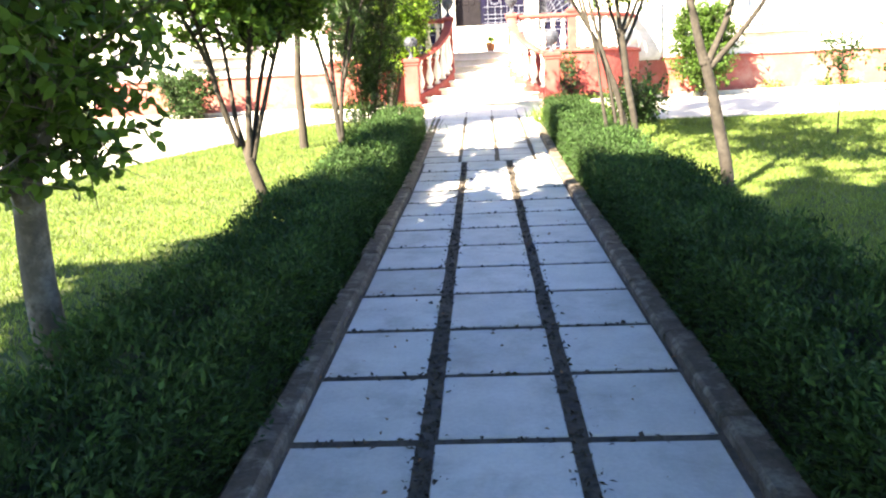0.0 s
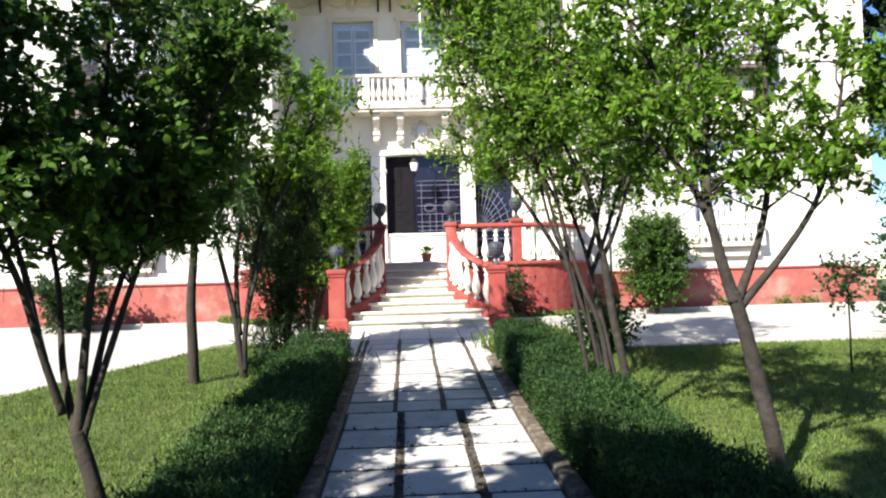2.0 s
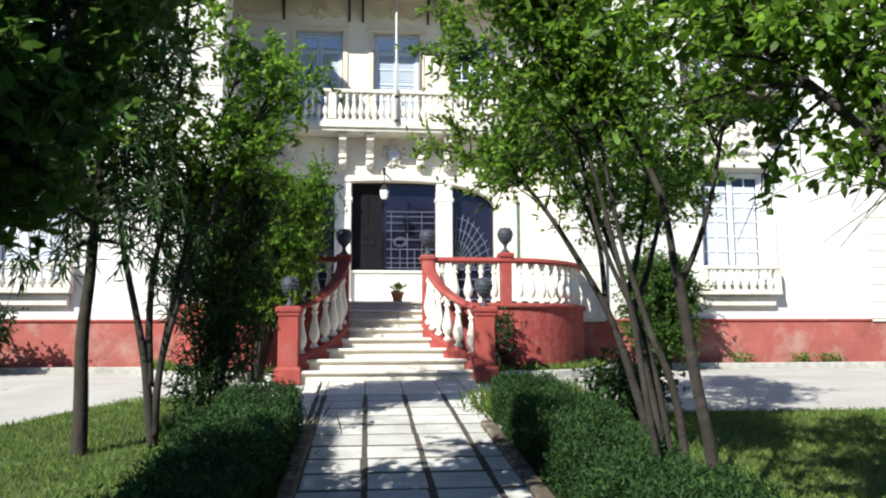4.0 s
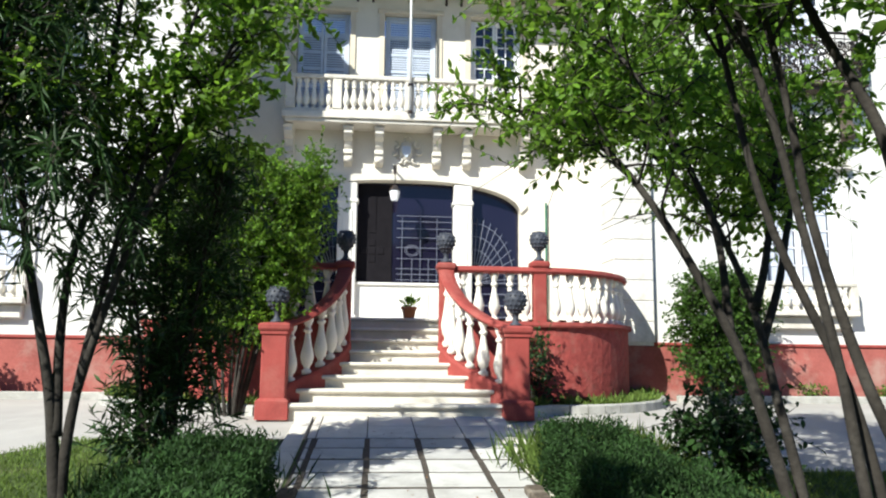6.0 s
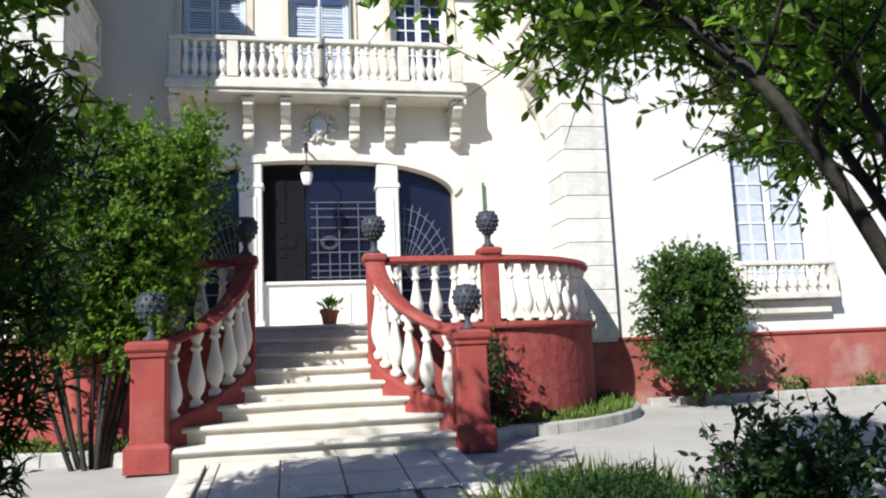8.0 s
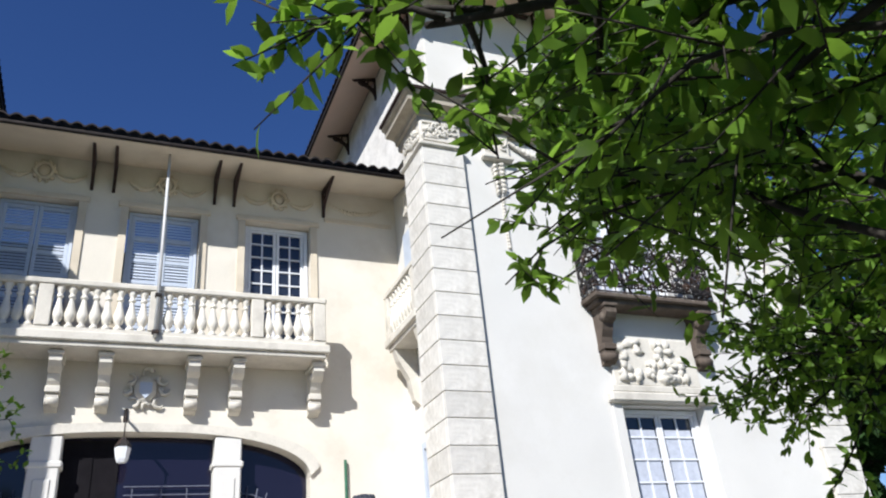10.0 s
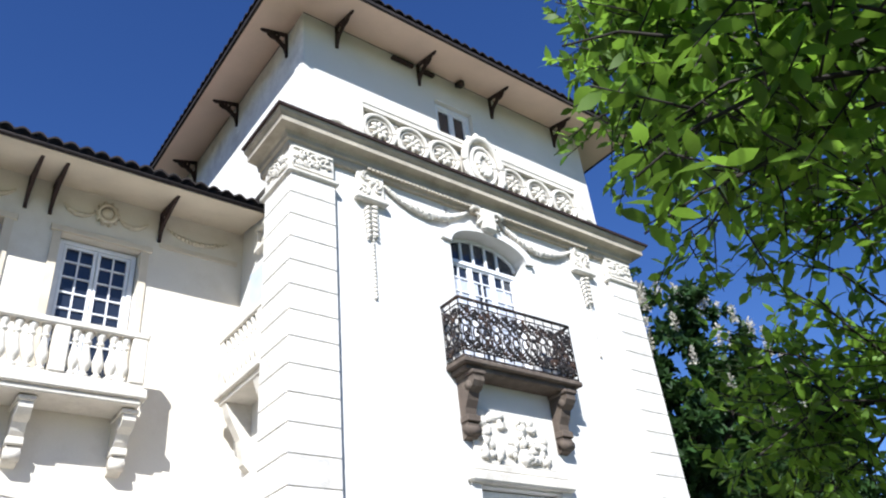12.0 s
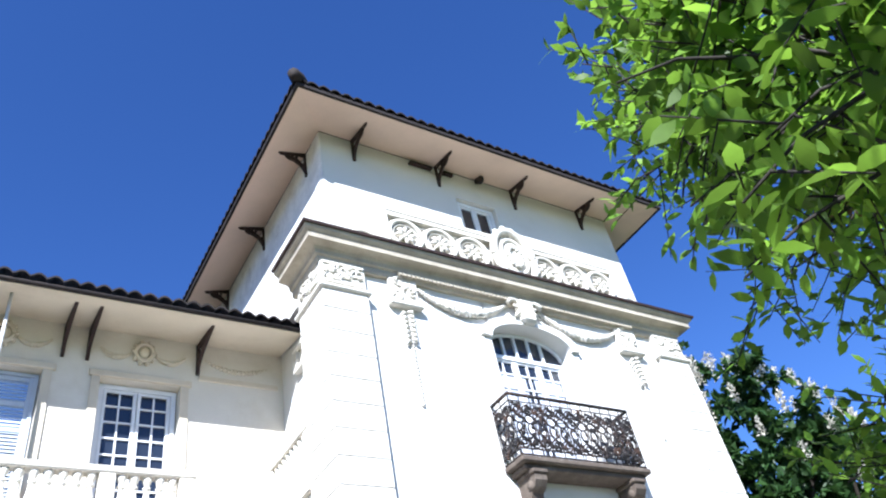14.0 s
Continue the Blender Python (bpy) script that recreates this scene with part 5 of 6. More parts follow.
# potted plant at the stair head
pot = thing("potted_plant", (0.22, 19.1, FLOOR), "small plant in a terracotta pot at the stair head", "plant pot")
part("pot", Shape().lathe([(0.085, 0), (0.115, 0.15), (0.13, 0.15), (0.13, 0.19), (0.11, 0.19), (0.10, 0.17)], (0.22, 19.1, FLOOR), 14), TERRACOTTA, pot)
rng = np.random.default_rng(3)
b_ = np.tile(np.array((0.22, 19.1, FLOOR + 0.17)), (60, 1)) + rng.normal(size=(60, 3)) * 0.02
w_ = rng.normal(size=(60, 3)) * 0.6 + np.array((0, 0, 1.0))
part("leaves", leaf_mesh("leaves", LEAF, b_ + w_ * 0.06, w_, rng.uniform(0.07, 0.14, 60), 0.025), LEAF, pot)

# ---- the garden path ----
def slope_box(s, x0, x1, y0, y1, low, high, bevel=0.008):
    """A slab that follows the ground's slope, with softened upper edges."""
    za, zb = ground(y0), ground(y1)
    b = bevel
    v = [(x0, y0, za + low), (x1, y0, za + low), (x1, y1, zb + low), (x0, y1, zb + low),
         (x0, y0, za + high - b), (x1, y0, za + high - b), (x1, y1, zb + high - b), (x0, y1, zb + high - b),
         (x0 + b, y0 + b, za + high), (x1 - b, y0 + b, za + high), (x1 - b, y1 - b, zb + high), (x0 + b, y1 - b, zb + high)]
    s.add(v, [(0, 3, 2, 1), (0, 1, 5, 4), (1, 2, 6, 5), (2, 3, 7, 6), (3, 0, 4, 7), (4, 5, 9, 8), (5, 6, 10, 9), (6, 7, 11, 10), (7, 4, 8, 11), (8, 9, 10, 11)])
    return s


path = thing("path", (0, 0, 0), "garden path of grey concrete slabs with dark earth joints", "path", kind="structure")
bed = Shape()
rows_ = [(-6, 0), (-2, 0), (2, 0), (3.95, 0), (5.6, 0), (7.35, 0), (9.56, 0), (12, 0), (14.5, 0), (16.62, 0)]
for (ya, _), (yb, _) in zip(rows_, rows_[1:]):
    slope_box(bed, -1.05, 1.08, ya, yb, -0.1, 0.0235, 0.0)
part("joint_bed", bed, JOINT, path, "dark earth in the joints")
random.seed(4)
y = 3.952 - 14 * 0.68
while y < 9.9:
    for x0, x1 in ((-0.90, -0.36), (-0.28, 0.28), (0.36, 0.90)):
        j = [random.uniform(-0.008, 0.008) for _ in range(4)]
        part("slab", slope_box(Shape(), x0 + j[0], x1 + j[1], y + 0.026, y + 0.654, -0.05, 0.0295 + j[2] * 0.4, 0.006), TILE, path)
    y += 0.68
rows_ = [y] + [10.565 + 0.515 * k for k in range(10)]
cols = (-1.05, -0.95, -0.39, 0.155, 0.70, 1.08)
for y, y1 in zip(rows_, rows_[1:]):
    for x0, x1 in zip(cols, cols[1:]):
        j = [random.uniform(-0.008, 0.008) for _ in range(4)]
        part("slab", slope_box(Shape(), x0 + 0.03 + j[0], x1 - 0.03 + j[1], y + 0.035 + j[3], y1 - 0.035, -0.05, 0.0295 + j[2] * 0.4, 0.004), TILE, path)
# the landing before the stairs, in paler stone for the glare of sun on it
for y, y1 in ((15.2, 15.9), (15.9, 16.62)):
    for x0, x1 in zip(cols, cols[1:]):
        part("landing_slab", slope_box(Shape(), x0 + 0.006, x1 - 0.006, y + 0.012, y1 - 0.012, -0.05, 0.030 + random.uniform(-0.003, 0.003), 0.006), STEP, path, "worn landing slab, paler to stand for strong sunlight")
for sgn, x0, x1 in ((-1, -1.06, -0.92), (1, 0.92, 1.07)):
    y = -6.0
    while y < 12.9:
        j = random.uniform(-0.01, 0.01)
        part("kerbstone", slope_box(Shape(), x0 + j, x1 + j, y, y + 0.985, -0.1, 0.085 + random.uniform(-0.012, 0.012), 0.018), KERB, path, "weathered low concrete kerb")
        y += 1.0
for x0, x1 in ((-1.28, -1.07), (1.09, 1.36)):
    y = 12.9
    while y < 16.55:
        part("border_slab", slope_box(Shape(), x0, x1 - 0.01, y, min(y + 0.8, 16.62), -0.1, 0.030, 0.01), STEP, path, "pale border slab")
        y += 0.81


rng = np.random.default_rng(41)
n = 5200
x = rng.choice((-0.32, 0.32), n) + rng.normal(size=n) * 0.035
y = rng.uniform(-5.4, 10.0, n)
cross = rng.uniform(0, 1, n) < 0.3
x = np.where(cross, rng.uniform(-0.9, 0.9, n), x)
y = np.where(cross, 3.952 + 0.68 * np.round((y - 3.952) / 0.68) + rng.normal(size=n) * 0.018, y)
crumb = np.stack((x, y, np.interp(y, GROUND_Y, GROUND_Z) + 0.027), 1)
part("soil_crumb", leaf_mesh("soil_crumb", JOINT, crumb, rng.normal(size=(n, 3)) * np.array((1, 1, 0.12)) + np.array((0, 0, 0.15)), rng.uniform(0.012, 0.045, n), rng.uniform(0.006, 0.02, n)), JOINT, path, "crumbs of dark earth along the joints", "stuff")


# ---- hedges ----
def hedge(x0, x1, y0, y1, h, seed, label):
    hd = thing("hedge", ((x0 + x1) / 2, (y0 + y1) / 2, ground((y0 + y1) / 2)), label, "hedge", "hedges along the path")
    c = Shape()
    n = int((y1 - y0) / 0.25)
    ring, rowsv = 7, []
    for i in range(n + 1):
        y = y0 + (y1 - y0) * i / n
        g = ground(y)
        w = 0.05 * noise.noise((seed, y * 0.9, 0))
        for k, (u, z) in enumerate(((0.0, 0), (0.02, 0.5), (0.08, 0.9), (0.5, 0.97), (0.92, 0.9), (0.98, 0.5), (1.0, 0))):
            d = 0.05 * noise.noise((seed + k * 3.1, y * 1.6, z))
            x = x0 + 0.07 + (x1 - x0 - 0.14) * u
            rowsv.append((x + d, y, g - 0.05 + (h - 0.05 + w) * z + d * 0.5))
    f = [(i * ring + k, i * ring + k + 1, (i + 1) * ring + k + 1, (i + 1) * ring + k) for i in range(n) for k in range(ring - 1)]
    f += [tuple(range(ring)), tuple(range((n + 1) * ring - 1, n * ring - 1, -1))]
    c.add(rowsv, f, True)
    # solid filler, its dark colour stands for shade between the sprigs
    part("shade_core", c, CORE, hd)
    rng = np.random.default_rng(seed)
    m = int((y1 - y0) * 11000)
    u = rng.uniform(0, 2 * h + (x1 - x0), m)
    yy = rng.uniform(y0, y1, m)
    near = rng.uniform(0, 1, m) < 0.02
    yy = np.where(near, rng.choice((y0, y1), m), yy)
    onl, onr = u < h, u > h + (x1 - x0)
    bumpy = 0.05 * np.sin(yy * 2.3 + seed) + 0.04 * np.sin(yy * 5.9 + 2.1 * seed) * np.sin((x0 + u) * 9 + yy) + 0.03 * np.sin(yy * 13.7 + seed)
    xx = np.where(onl, x0 + 0.06, np.where(onr, x1 - 0.06, x0 + u - h))
    zz = np.where(onl, u, np.where(onr, u - h - (x1 - x0), h - 0.03 + bumpy))
    xx = np.where(near, rng.uniform(x0 + 0.05, x1 - 0.05, m), xx)
    zz = np.where(near, rng.uniform(0, h, m), zz)
    edge = np.clip((zz - (h - 0.12)) / 0.12, 0, 1)
    xx = xx + np.where(onl, edge * 0.06, np.where(onr, -edge * 0.06, 0)) + np.where(onl | onr, 0.03 * np.sin(yy * 7 + zz * 9), 0)
    gz = np.interp(yy, GROUND_Y, GROUND_Z)
    base = np.stack((xx, yy, gz + zz), 1) + rng.normal(size=(m, 3)) * 0.035
    way = np.stack((np.where(onl, -0.8, np.where(onr, 0.8, 0)), np.zeros(m), np.where(onl | onr, 0.7, 0.9)), 1) + rng.normal(size=(m, 3)) * 0.7
    part("foliage", leaf_mesh("foliage", HEDGE, base, way, rng.uniform(0.022, 0.06, m), rng.uniform(0.005, 0.010, m)), HEDGE, hd, kind="stuff")
    return hd


hedge(-1.78, -1.07, -4.0, 12.6, 0.55, 3, "clipped feathery green hedge beside the path")
hedge(1.08, 1.80, -4.0, 13.2, 0.54, 8, "clipped feathery green hedge beside the path")


# ---- trees and shrubs ----
def bend(points, n=10):
    """A smooth line through the points."""
    pts = [Vector(p) for p in points]
    out = []
    for k in range(len(pts) - 1):
        p0, p1, p2, p3 = pts[max(k - 1, 0)], pts[k], pts[k + 1], pts[min(k + 2, len(pts) - 1)]
        for i in range(n):
            t = i / n
            out.append(0.5 * ((2 * p1) + (p2 - p0) * t + (2 * p0 - 5 * p1 + 4 * p2 - p3) * t * t + (3 * p1 - p0 - 3 * p2 + p3) * t ** 3))
    return out + [pts[-1]]


def tree(name, label, limbs, seed, leaf=LEAF, bark=BARK, leaf_len=0.085, leaf_wid=0.022, branches=9, reach=0.9, twigs=7, per=11, first=0.4, droop=0.0, category="tree", rise=0.35, group="", spread=1.0, low=None, front=None):
    """limbs: (points, radius at the foot, radius at the tip); branches spring from their upper parts and carry leafy twigs. low: the height at x below which the crown is bare; front: how far in y the crown reaches at (x, z)."""
    rng = np.random.default_rng(seed)
    base = limbs[0][0][0]
    tr = thing(name, base, label, category, group)
    small = Shape()
    B, W = [], []
    def leafy(p, d, length):
        d = d / np.linalg.norm(d)
        for k in range(per):
            t = (k + rng.uniform(0, 1)) / per
            q = p + d * length * t + np.array((0, 0, -droop * t * t * length))
            w = d * 0.5 + rng.normal(size=3) * 0.75 + np.array((0, 0, 0.15 - droop))
            if (low is None or q[2] > low(q[0]) + rng.uniform(-0.12, 0.12)) and (front is None or q[1] < front(q[0], q[2]) + rng.uniform(-0.1, 0.1)):
                B.append(q), W.append(w)
    for li, (pts, r0, r1) in enumerate(limbs):
        line = bend(pts)
        n = len(line)
        wood = Shape().tube([p + Vector((noise.noise(p * 1.3), noise.noise(p * 1.3 + Vector((9, 0, 0))), 0)) * 0.03 for p in line],
                  [r0 + (r1 - r0) * (i / (n - 1)) ** 0.8 for i in range(n)], 8)
        part("stem" if category == "shrub" else "limb" if li else "trunk", wood, bark, tr)
        if branches == 0:
            continue
        for k in range(branches):
            t = first + (1 - first) * (k + rng.uniform(0, 1)) / branches
            i = min(n - 2, int(t * (n - 1)))
            p = np.array(line[i])
            d0 = np.array((line[i + 1] - line[i]).normalized())
            d = d0 * 0.55 + rng.normal(size=3) * np.array((0.75, 0.75, 0.4)) * spread + np.array((0, 0, rise))
            d /= np.linalg.norm(d)
            ln = reach * rng.uniform(0.55, 1.25) * (1.15 - 0.5 * t)
            if low is not None and p[2] < low(p[0]) - 0.2:
                continue
            q = [p]
            for s_ in range(5):
                d = d + rng.normal(size=3) * 0.16 + np.array((0, 0, -0.10 - droop * 0.4))
                d /= np.linalg.norm(d)
                q.append(q[-1] + d * ln / 5)
            if front is not None and q[-1][1] > front(q[-1][0], q[-1][2]) or low is not None and q[-1][2] < low(q[-1][0]) - 0.05:
                continue
            small.tube([tuple(v) for v in q], [r1 * 0.8 + 0.004, r1 * 0.6 + 0.003, 0.007, 0.006, 0.004, 0.003], 5)
            for j in range(twigs):
                u = 0.25 + 0.75 * (j + rng.uniform(0, 1)) / twigs
                o = q[min(4, int(u * 5))] + (q[min(5, int(u * 5) + 1)] - q[min(4, int(u * 5))]) * (u * 5 - int(u * 5) if u < 1 else 1)
                td = d * 0.5 + rng.normal(size=3) * 0.8
                td /= np.linalg.norm(td)
                tl = rng.uniform(0.16, 0.42)
                if low is not None and o[2] < low(o[0]) - 0.15 or front is not None and o[1] + td[1] * tl > front(o[0] + td[0] * tl, o[2]):
                    continue
                e = o + td * tl + np.array((0, 0, -droop * tl))
                small.tube([tuple(o), tuple(e)], [0.004, 0.002], 3)
                leafy(o, e - o, tl)
    if B:
        part("twig", small, bark, tr, kind="stuff")
        B, W = np.array(B), np.array(W)
        m = len(B)
        ob = part("crown", leaf_mesh("crown", leaf, B, W, rng.uniform(0.7, 1.3, m) * leaf_len, rng.uniform(0.8, 1.2, m) * leaf_wid, oval=0.05 < leaf_len < 0.1), leaf, tr, kind="stuff")
    return tr


def g3(x, y, z):
    """A place z metres above the ground."""
    return (x, y, ground(y) + z)


ROW = "trees along the path"
tree("garden_tree", "young broadleaf tree, trunk painted pale for sunlight, forking low beside the hedge", [
    ([g3(-2.38, 2.75, -0.1), g3(-2.42, 2.75, 0.6), g3(-2.42, 2.75, 1.15)], 0.10, 0.075),
    ([g3(-2.42, 2.75, 1.1), g3(-2.63, 2.8, 1.6), g3(-2.80, 2.9, 2.4), g3(-2.93, 3.0, 3.6)], 0.06, 0.015),
    ([g3(-2.42, 2.75, 1.1), g3(-2.21, 2.7, 1.5), g3(-2.12, 2.8, 2.3), g3(-1.99, 3.0, 3.6)], 0.06, 0.015),
    ([g3(-2.42, 2.75, 1.1), g3(-2.42, 3.0, 1.8), g3(-2.42, 3.2, 2.8), g3(-2.33, 3.5, 4.0)], 0.06, 0.015)], 11, first=0.08, reach=0.85, group=ROW, leaf=LEAFMID, bark=PALEBARK, branches=34, twigs=9, per=13, leaf_len=0.08, leaf_wid=0.024, low=lambda x: 0.98 + 1.1 * max(0.0, abs(x + 2.45) - 0.38))
# Never in view: added with its copies to shade path and lawn.
shade = tree("shade_tree", "large dense broadleaf tree out of view, added to shade the path", [
    ([g3(-5.6, -2.6, -0.2), g3(-5.6, -2.6, 2.0), g3(-5.5, -2.5, 3.6)], 0.22, 0.16)] + [
    ([(-5.5, -2.5, 2.9), (-5.5 + 1.3 * math.cos(a), -2.5 + 1.3 * math.sin(a), 4.6 + 0.5 * math.cos(3 * a)), (-5.3 + 2.9 * math.cos(a), -2.3 + 2.9 * math.sin(a), 6.2 + 1.1 * math.sin(2 * a + 1))], 0.10, 0.02)
    for a in (0.1, 0.8, 1.5, 2.3, 3.1, 3.9, 4.7, 5.5)] + [([(-5.5, -2.5, 3.2), (-5.4, -2.4, 6.0), (-5.2, -2.2, 8.4)], 0.11, 0.02)],
    12, first=0.15, reach=1.8, branches=34, twigs=10, per=11, leaf_len=0.20, leaf_wid=0.075)
copy_thing(shade, pose(-3.7, -5.6, ground(-5.6) - 0.2, 0, 0, 70))
copy_thing(shade, pose(-3.3, -0.6, ground(-0.6) - 0.2, 0, 0, 150))
# Also unseen, leant over the path so its shadow reaches the right lawn.
tree("shade_tree", "tall leaning broadleaf tree out of view, added to shade the lawn", [
    ([g3(2.3, -0.6, -0.2), g3(2.1, -0.4, 2.6), (1.2, 0.1, 4.4), (0.2, 0.6, 5.8), (-0.8, 1.2, 7.0)], 0.16, 0.03),
    ([(1.2, 0.1, 4.4), (1.0, 0.9, 5.6), (0.6, 1.9, 6.8)], 0.08, 0.02),
    ([(0.2, 0.6, 5.8), (-1.0, 0.2, 6.4), (-2.0, -0.2, 7.0)], 0.07, 0.02)],
    31, first=0.4, reach=1.5, branches=40, twigs=10, per=11, leaf_len=0.20, leaf_wid=0.075)
copy_thing(shade, pose(2.6, -0.9, ground(-0.9) - 0.2, 0, 0, 250))
tree("garden_tree", "many-stemmed broadleaf tree on the lawn behind the hedge", [
    ([g3(-2.40, 7.2, -0.1), g3(-2.52, 7.2, 0.35), g3(-2.6, 7.2, 0.62)], 0.07, 0.055),
    ([g3(-2.6, 7.2, 0.58), g3(-2.72, 7.3, 1.0), g3(-2.86, 7.4, 1.9), g3(-3.4, 7.5, 3.8)], 0.04, 0.012),
    ([g3(-2.7, 7.2, 0.75), g3(-2.92, 7.0, 1.7), g3(-3.35, 6.8, 2.7), g3(-4.0, 6.6, 3.5)], 0.035, 0.012),
    ([g3(-2.6, 7.2, 0.58), g3(-2.55, 7.3, 1.4), g3(-2.5, 7.4, 2.4), g3(-2.45, 7.6, 4.6)], 0.045, 0.012),
    ([g3(-2.57, 7.2, 0.55), g3(-2.42, 7.4, 1.2), g3(-2.15, 7.7, 2.2), g3(-1.5, 8.1, 3.7)], 0.038, 0.012),
    ([g3(-2.57, 7.2, 0.55), g3(-2.48, 7.6, 1.5), g3(-2.28, 8.1, 2.6), g3(-1.9, 8.7, 4.0)], 0.035, 0.012),
    ([g3(-2.8, 7.25, 1.0), g3(-2.95, 7.0, 2.0), g3(-3.1, 6.6, 3.0), g3(-3.3, 6.2, 4.2)], 0.03, 0.012)], 13, first=0.38, reach=0.9, group=ROW, leaf=LEAFMID, bark=BARKDARK, branches=40, twigs=10, per=13, leaf_len=0.085, leaf_wid=0.027, low=lambda x: 2.0 + 0.4 * max(0.0, x + 1.9))
tree("lawn_tree", "dark straight-trunked tree with drooping narrow leaves", [
    ([g3(-3.1, 12.0, -0.1), g3(-3.12, 12.0, 1.2), g3(-3.05, 12.0, 2.6), g3(-3.0, 12.0, 5.2)], 0.085, 0.03)], 14, leaf=LEAFDARK, bark=BARKDARK, first=0.58, branches=56, reach=1.4, twigs=9, per=14, leaf_len=0.18, leaf_wid=0.012, droop=0.5, group=ROW, low=lambda x: 2.2)
tree("lawn_tree", "slender tree with pale leaning stems", [
    ([g3(-2.5, 12.3, -0.1), g3(-2.62, 12.3, 0.9), g3(-2.9, 12.3, 2.2), g3(-3.3, 12.4, 4.4)], 0.06, 0.015),
    ([g3(-2.5, 12.3, 0.1), g3(-2.45, 12.35, 0.9), g3(-2.3, 12.5, 2.0), g3(-1.8, 12.8, 4.2)], 0.05, 0.014),
    ([g3(-2.55, 12.3, 0.6), g3(-2.6, 12.4, 1.6), g3(-2.5, 12.6, 2.8), g3(-2.4, 12.8, 5.4)], 0.045, 0.014),
    ([g3(-2.45, 12.35, 0.9), g3(-2.2, 12.4, 1.9), g3(-1.8, 12.5, 2.9), g3(-1.35, 12.6, 4.0)], 0.035, 0.012)], 15, first=0.5, reach=1.0, group=ROW, branches=30, twigs=9, per=13, leaf_len=0.08, leaf_wid=0.021, low=lambda x: 3.1)
tree("garden_tree", "grey-trunked broadleaf tree forking above the lawn", [
    ([g3(2.66, 7.5, -0.1), g3(2.60, 7.5, 0.4), g3(2.46, 7.5, 1.0), g3(2.36, 7.5, 1.46)], 0.078, 0.056),
    ([g3(2.37, 7.5, 1.38), g3(2.26, 7.5, 1.85), g3(2.2, 7.5, 2.15), g3(2.28, 7.7, 2.8), g3(2.4, 8.0, 4.1)], 0.058, 0.013),
    ([g3(2.22, 7.5, 2.0), g3(2.02, 7.6, 2.45), g3(1.6, 7.8, 2.95), g3(0.95, 8.0, 3.6)], 0.04, 0.011),
    ([g3(2.22, 7.5, 2.0), g3(2.17, 7.7, 2.6), g3(1.9, 7.9, 3.4), g3(1.65, 8.2, 4.3)], 0.04, 0.011),
    ([g3(2.4, 7.5, 1.4), g3(2.58, 7.5, 1.85), g3(2.75, 7.6, 2.6), g3(2.83, 7.8, 4.0)], 0.045, 0.012),
    ([g3(2.42, 7.5, 1.35), g3(2.75, 7.45, 1.75), g3(3.1, 7.4, 2.35), g3(3.4, 7.5, 3.4)], 0.04, 0.011)], 16, first=0.45, reach=0.85, group=ROW, leaf_len=0.075, leaf_wid=0.02, branches=26, twigs=9, per=12, low=lambda x: 2.4)
tree("garden_tree", "many-stemmed broadleaf tree arching over the path", [
    ([g3(2.05, 9.4, -0.1), g3(1.97, 9.4, 0.65), g3(1.88, 9.4, 1.2), g3(1.8, 9.4, 1.75)], 0.048, 0.040),
    ([g3(1.8, 9.4, 1.7), g3(1.7, 9.4, 2.3), g3(1.5, 9.45, 2.8), g3(1.15, 9.5, 3.6), g3(0.6, 9.5, 4.5)], 0.033, 0.009),
    ([g3(1.8, 9.4, 1.7), g3(1.95, 9.4, 2.0), g3(2.12, 9.4, 2.6), g3(2.4, 9.5, 3.8)], 0.030, 0.009),
    ([g3(1.9, 9.5, -0.1), g3(1.8, 9.5, 0.9), g3(1.62, 9.5, 1.4), g3(1.43, 9.5, 2.1), g3(1.1, 9.4, 3.2), g3(0.4, 9.3, 4.4)], 0.037, 0.009),
    ([g3(1.72, 9.45, -0.1), g3(1.56, 9.45, 1.0), g3(1.36, 9.45, 2.05), g3(0.9, 9.4, 3.3), g3(0.1, 9.3, 4.4)], 0.030, 0.009),
    ([g3(1.86, 9.6, -0.1), g3(1.66, 9.6, 1.2), g3(1.25, 9.7, 2.4), g3(1.0, 9.9, 4.4)], 0.033, 0.009)], 18, first=0.6, reach=0.8, rise=0.6, group=ROW, leaf_len=0.07, leaf_wid=0.018, branches=30, twigs=9, per=12, low=lambda x: 3.15)
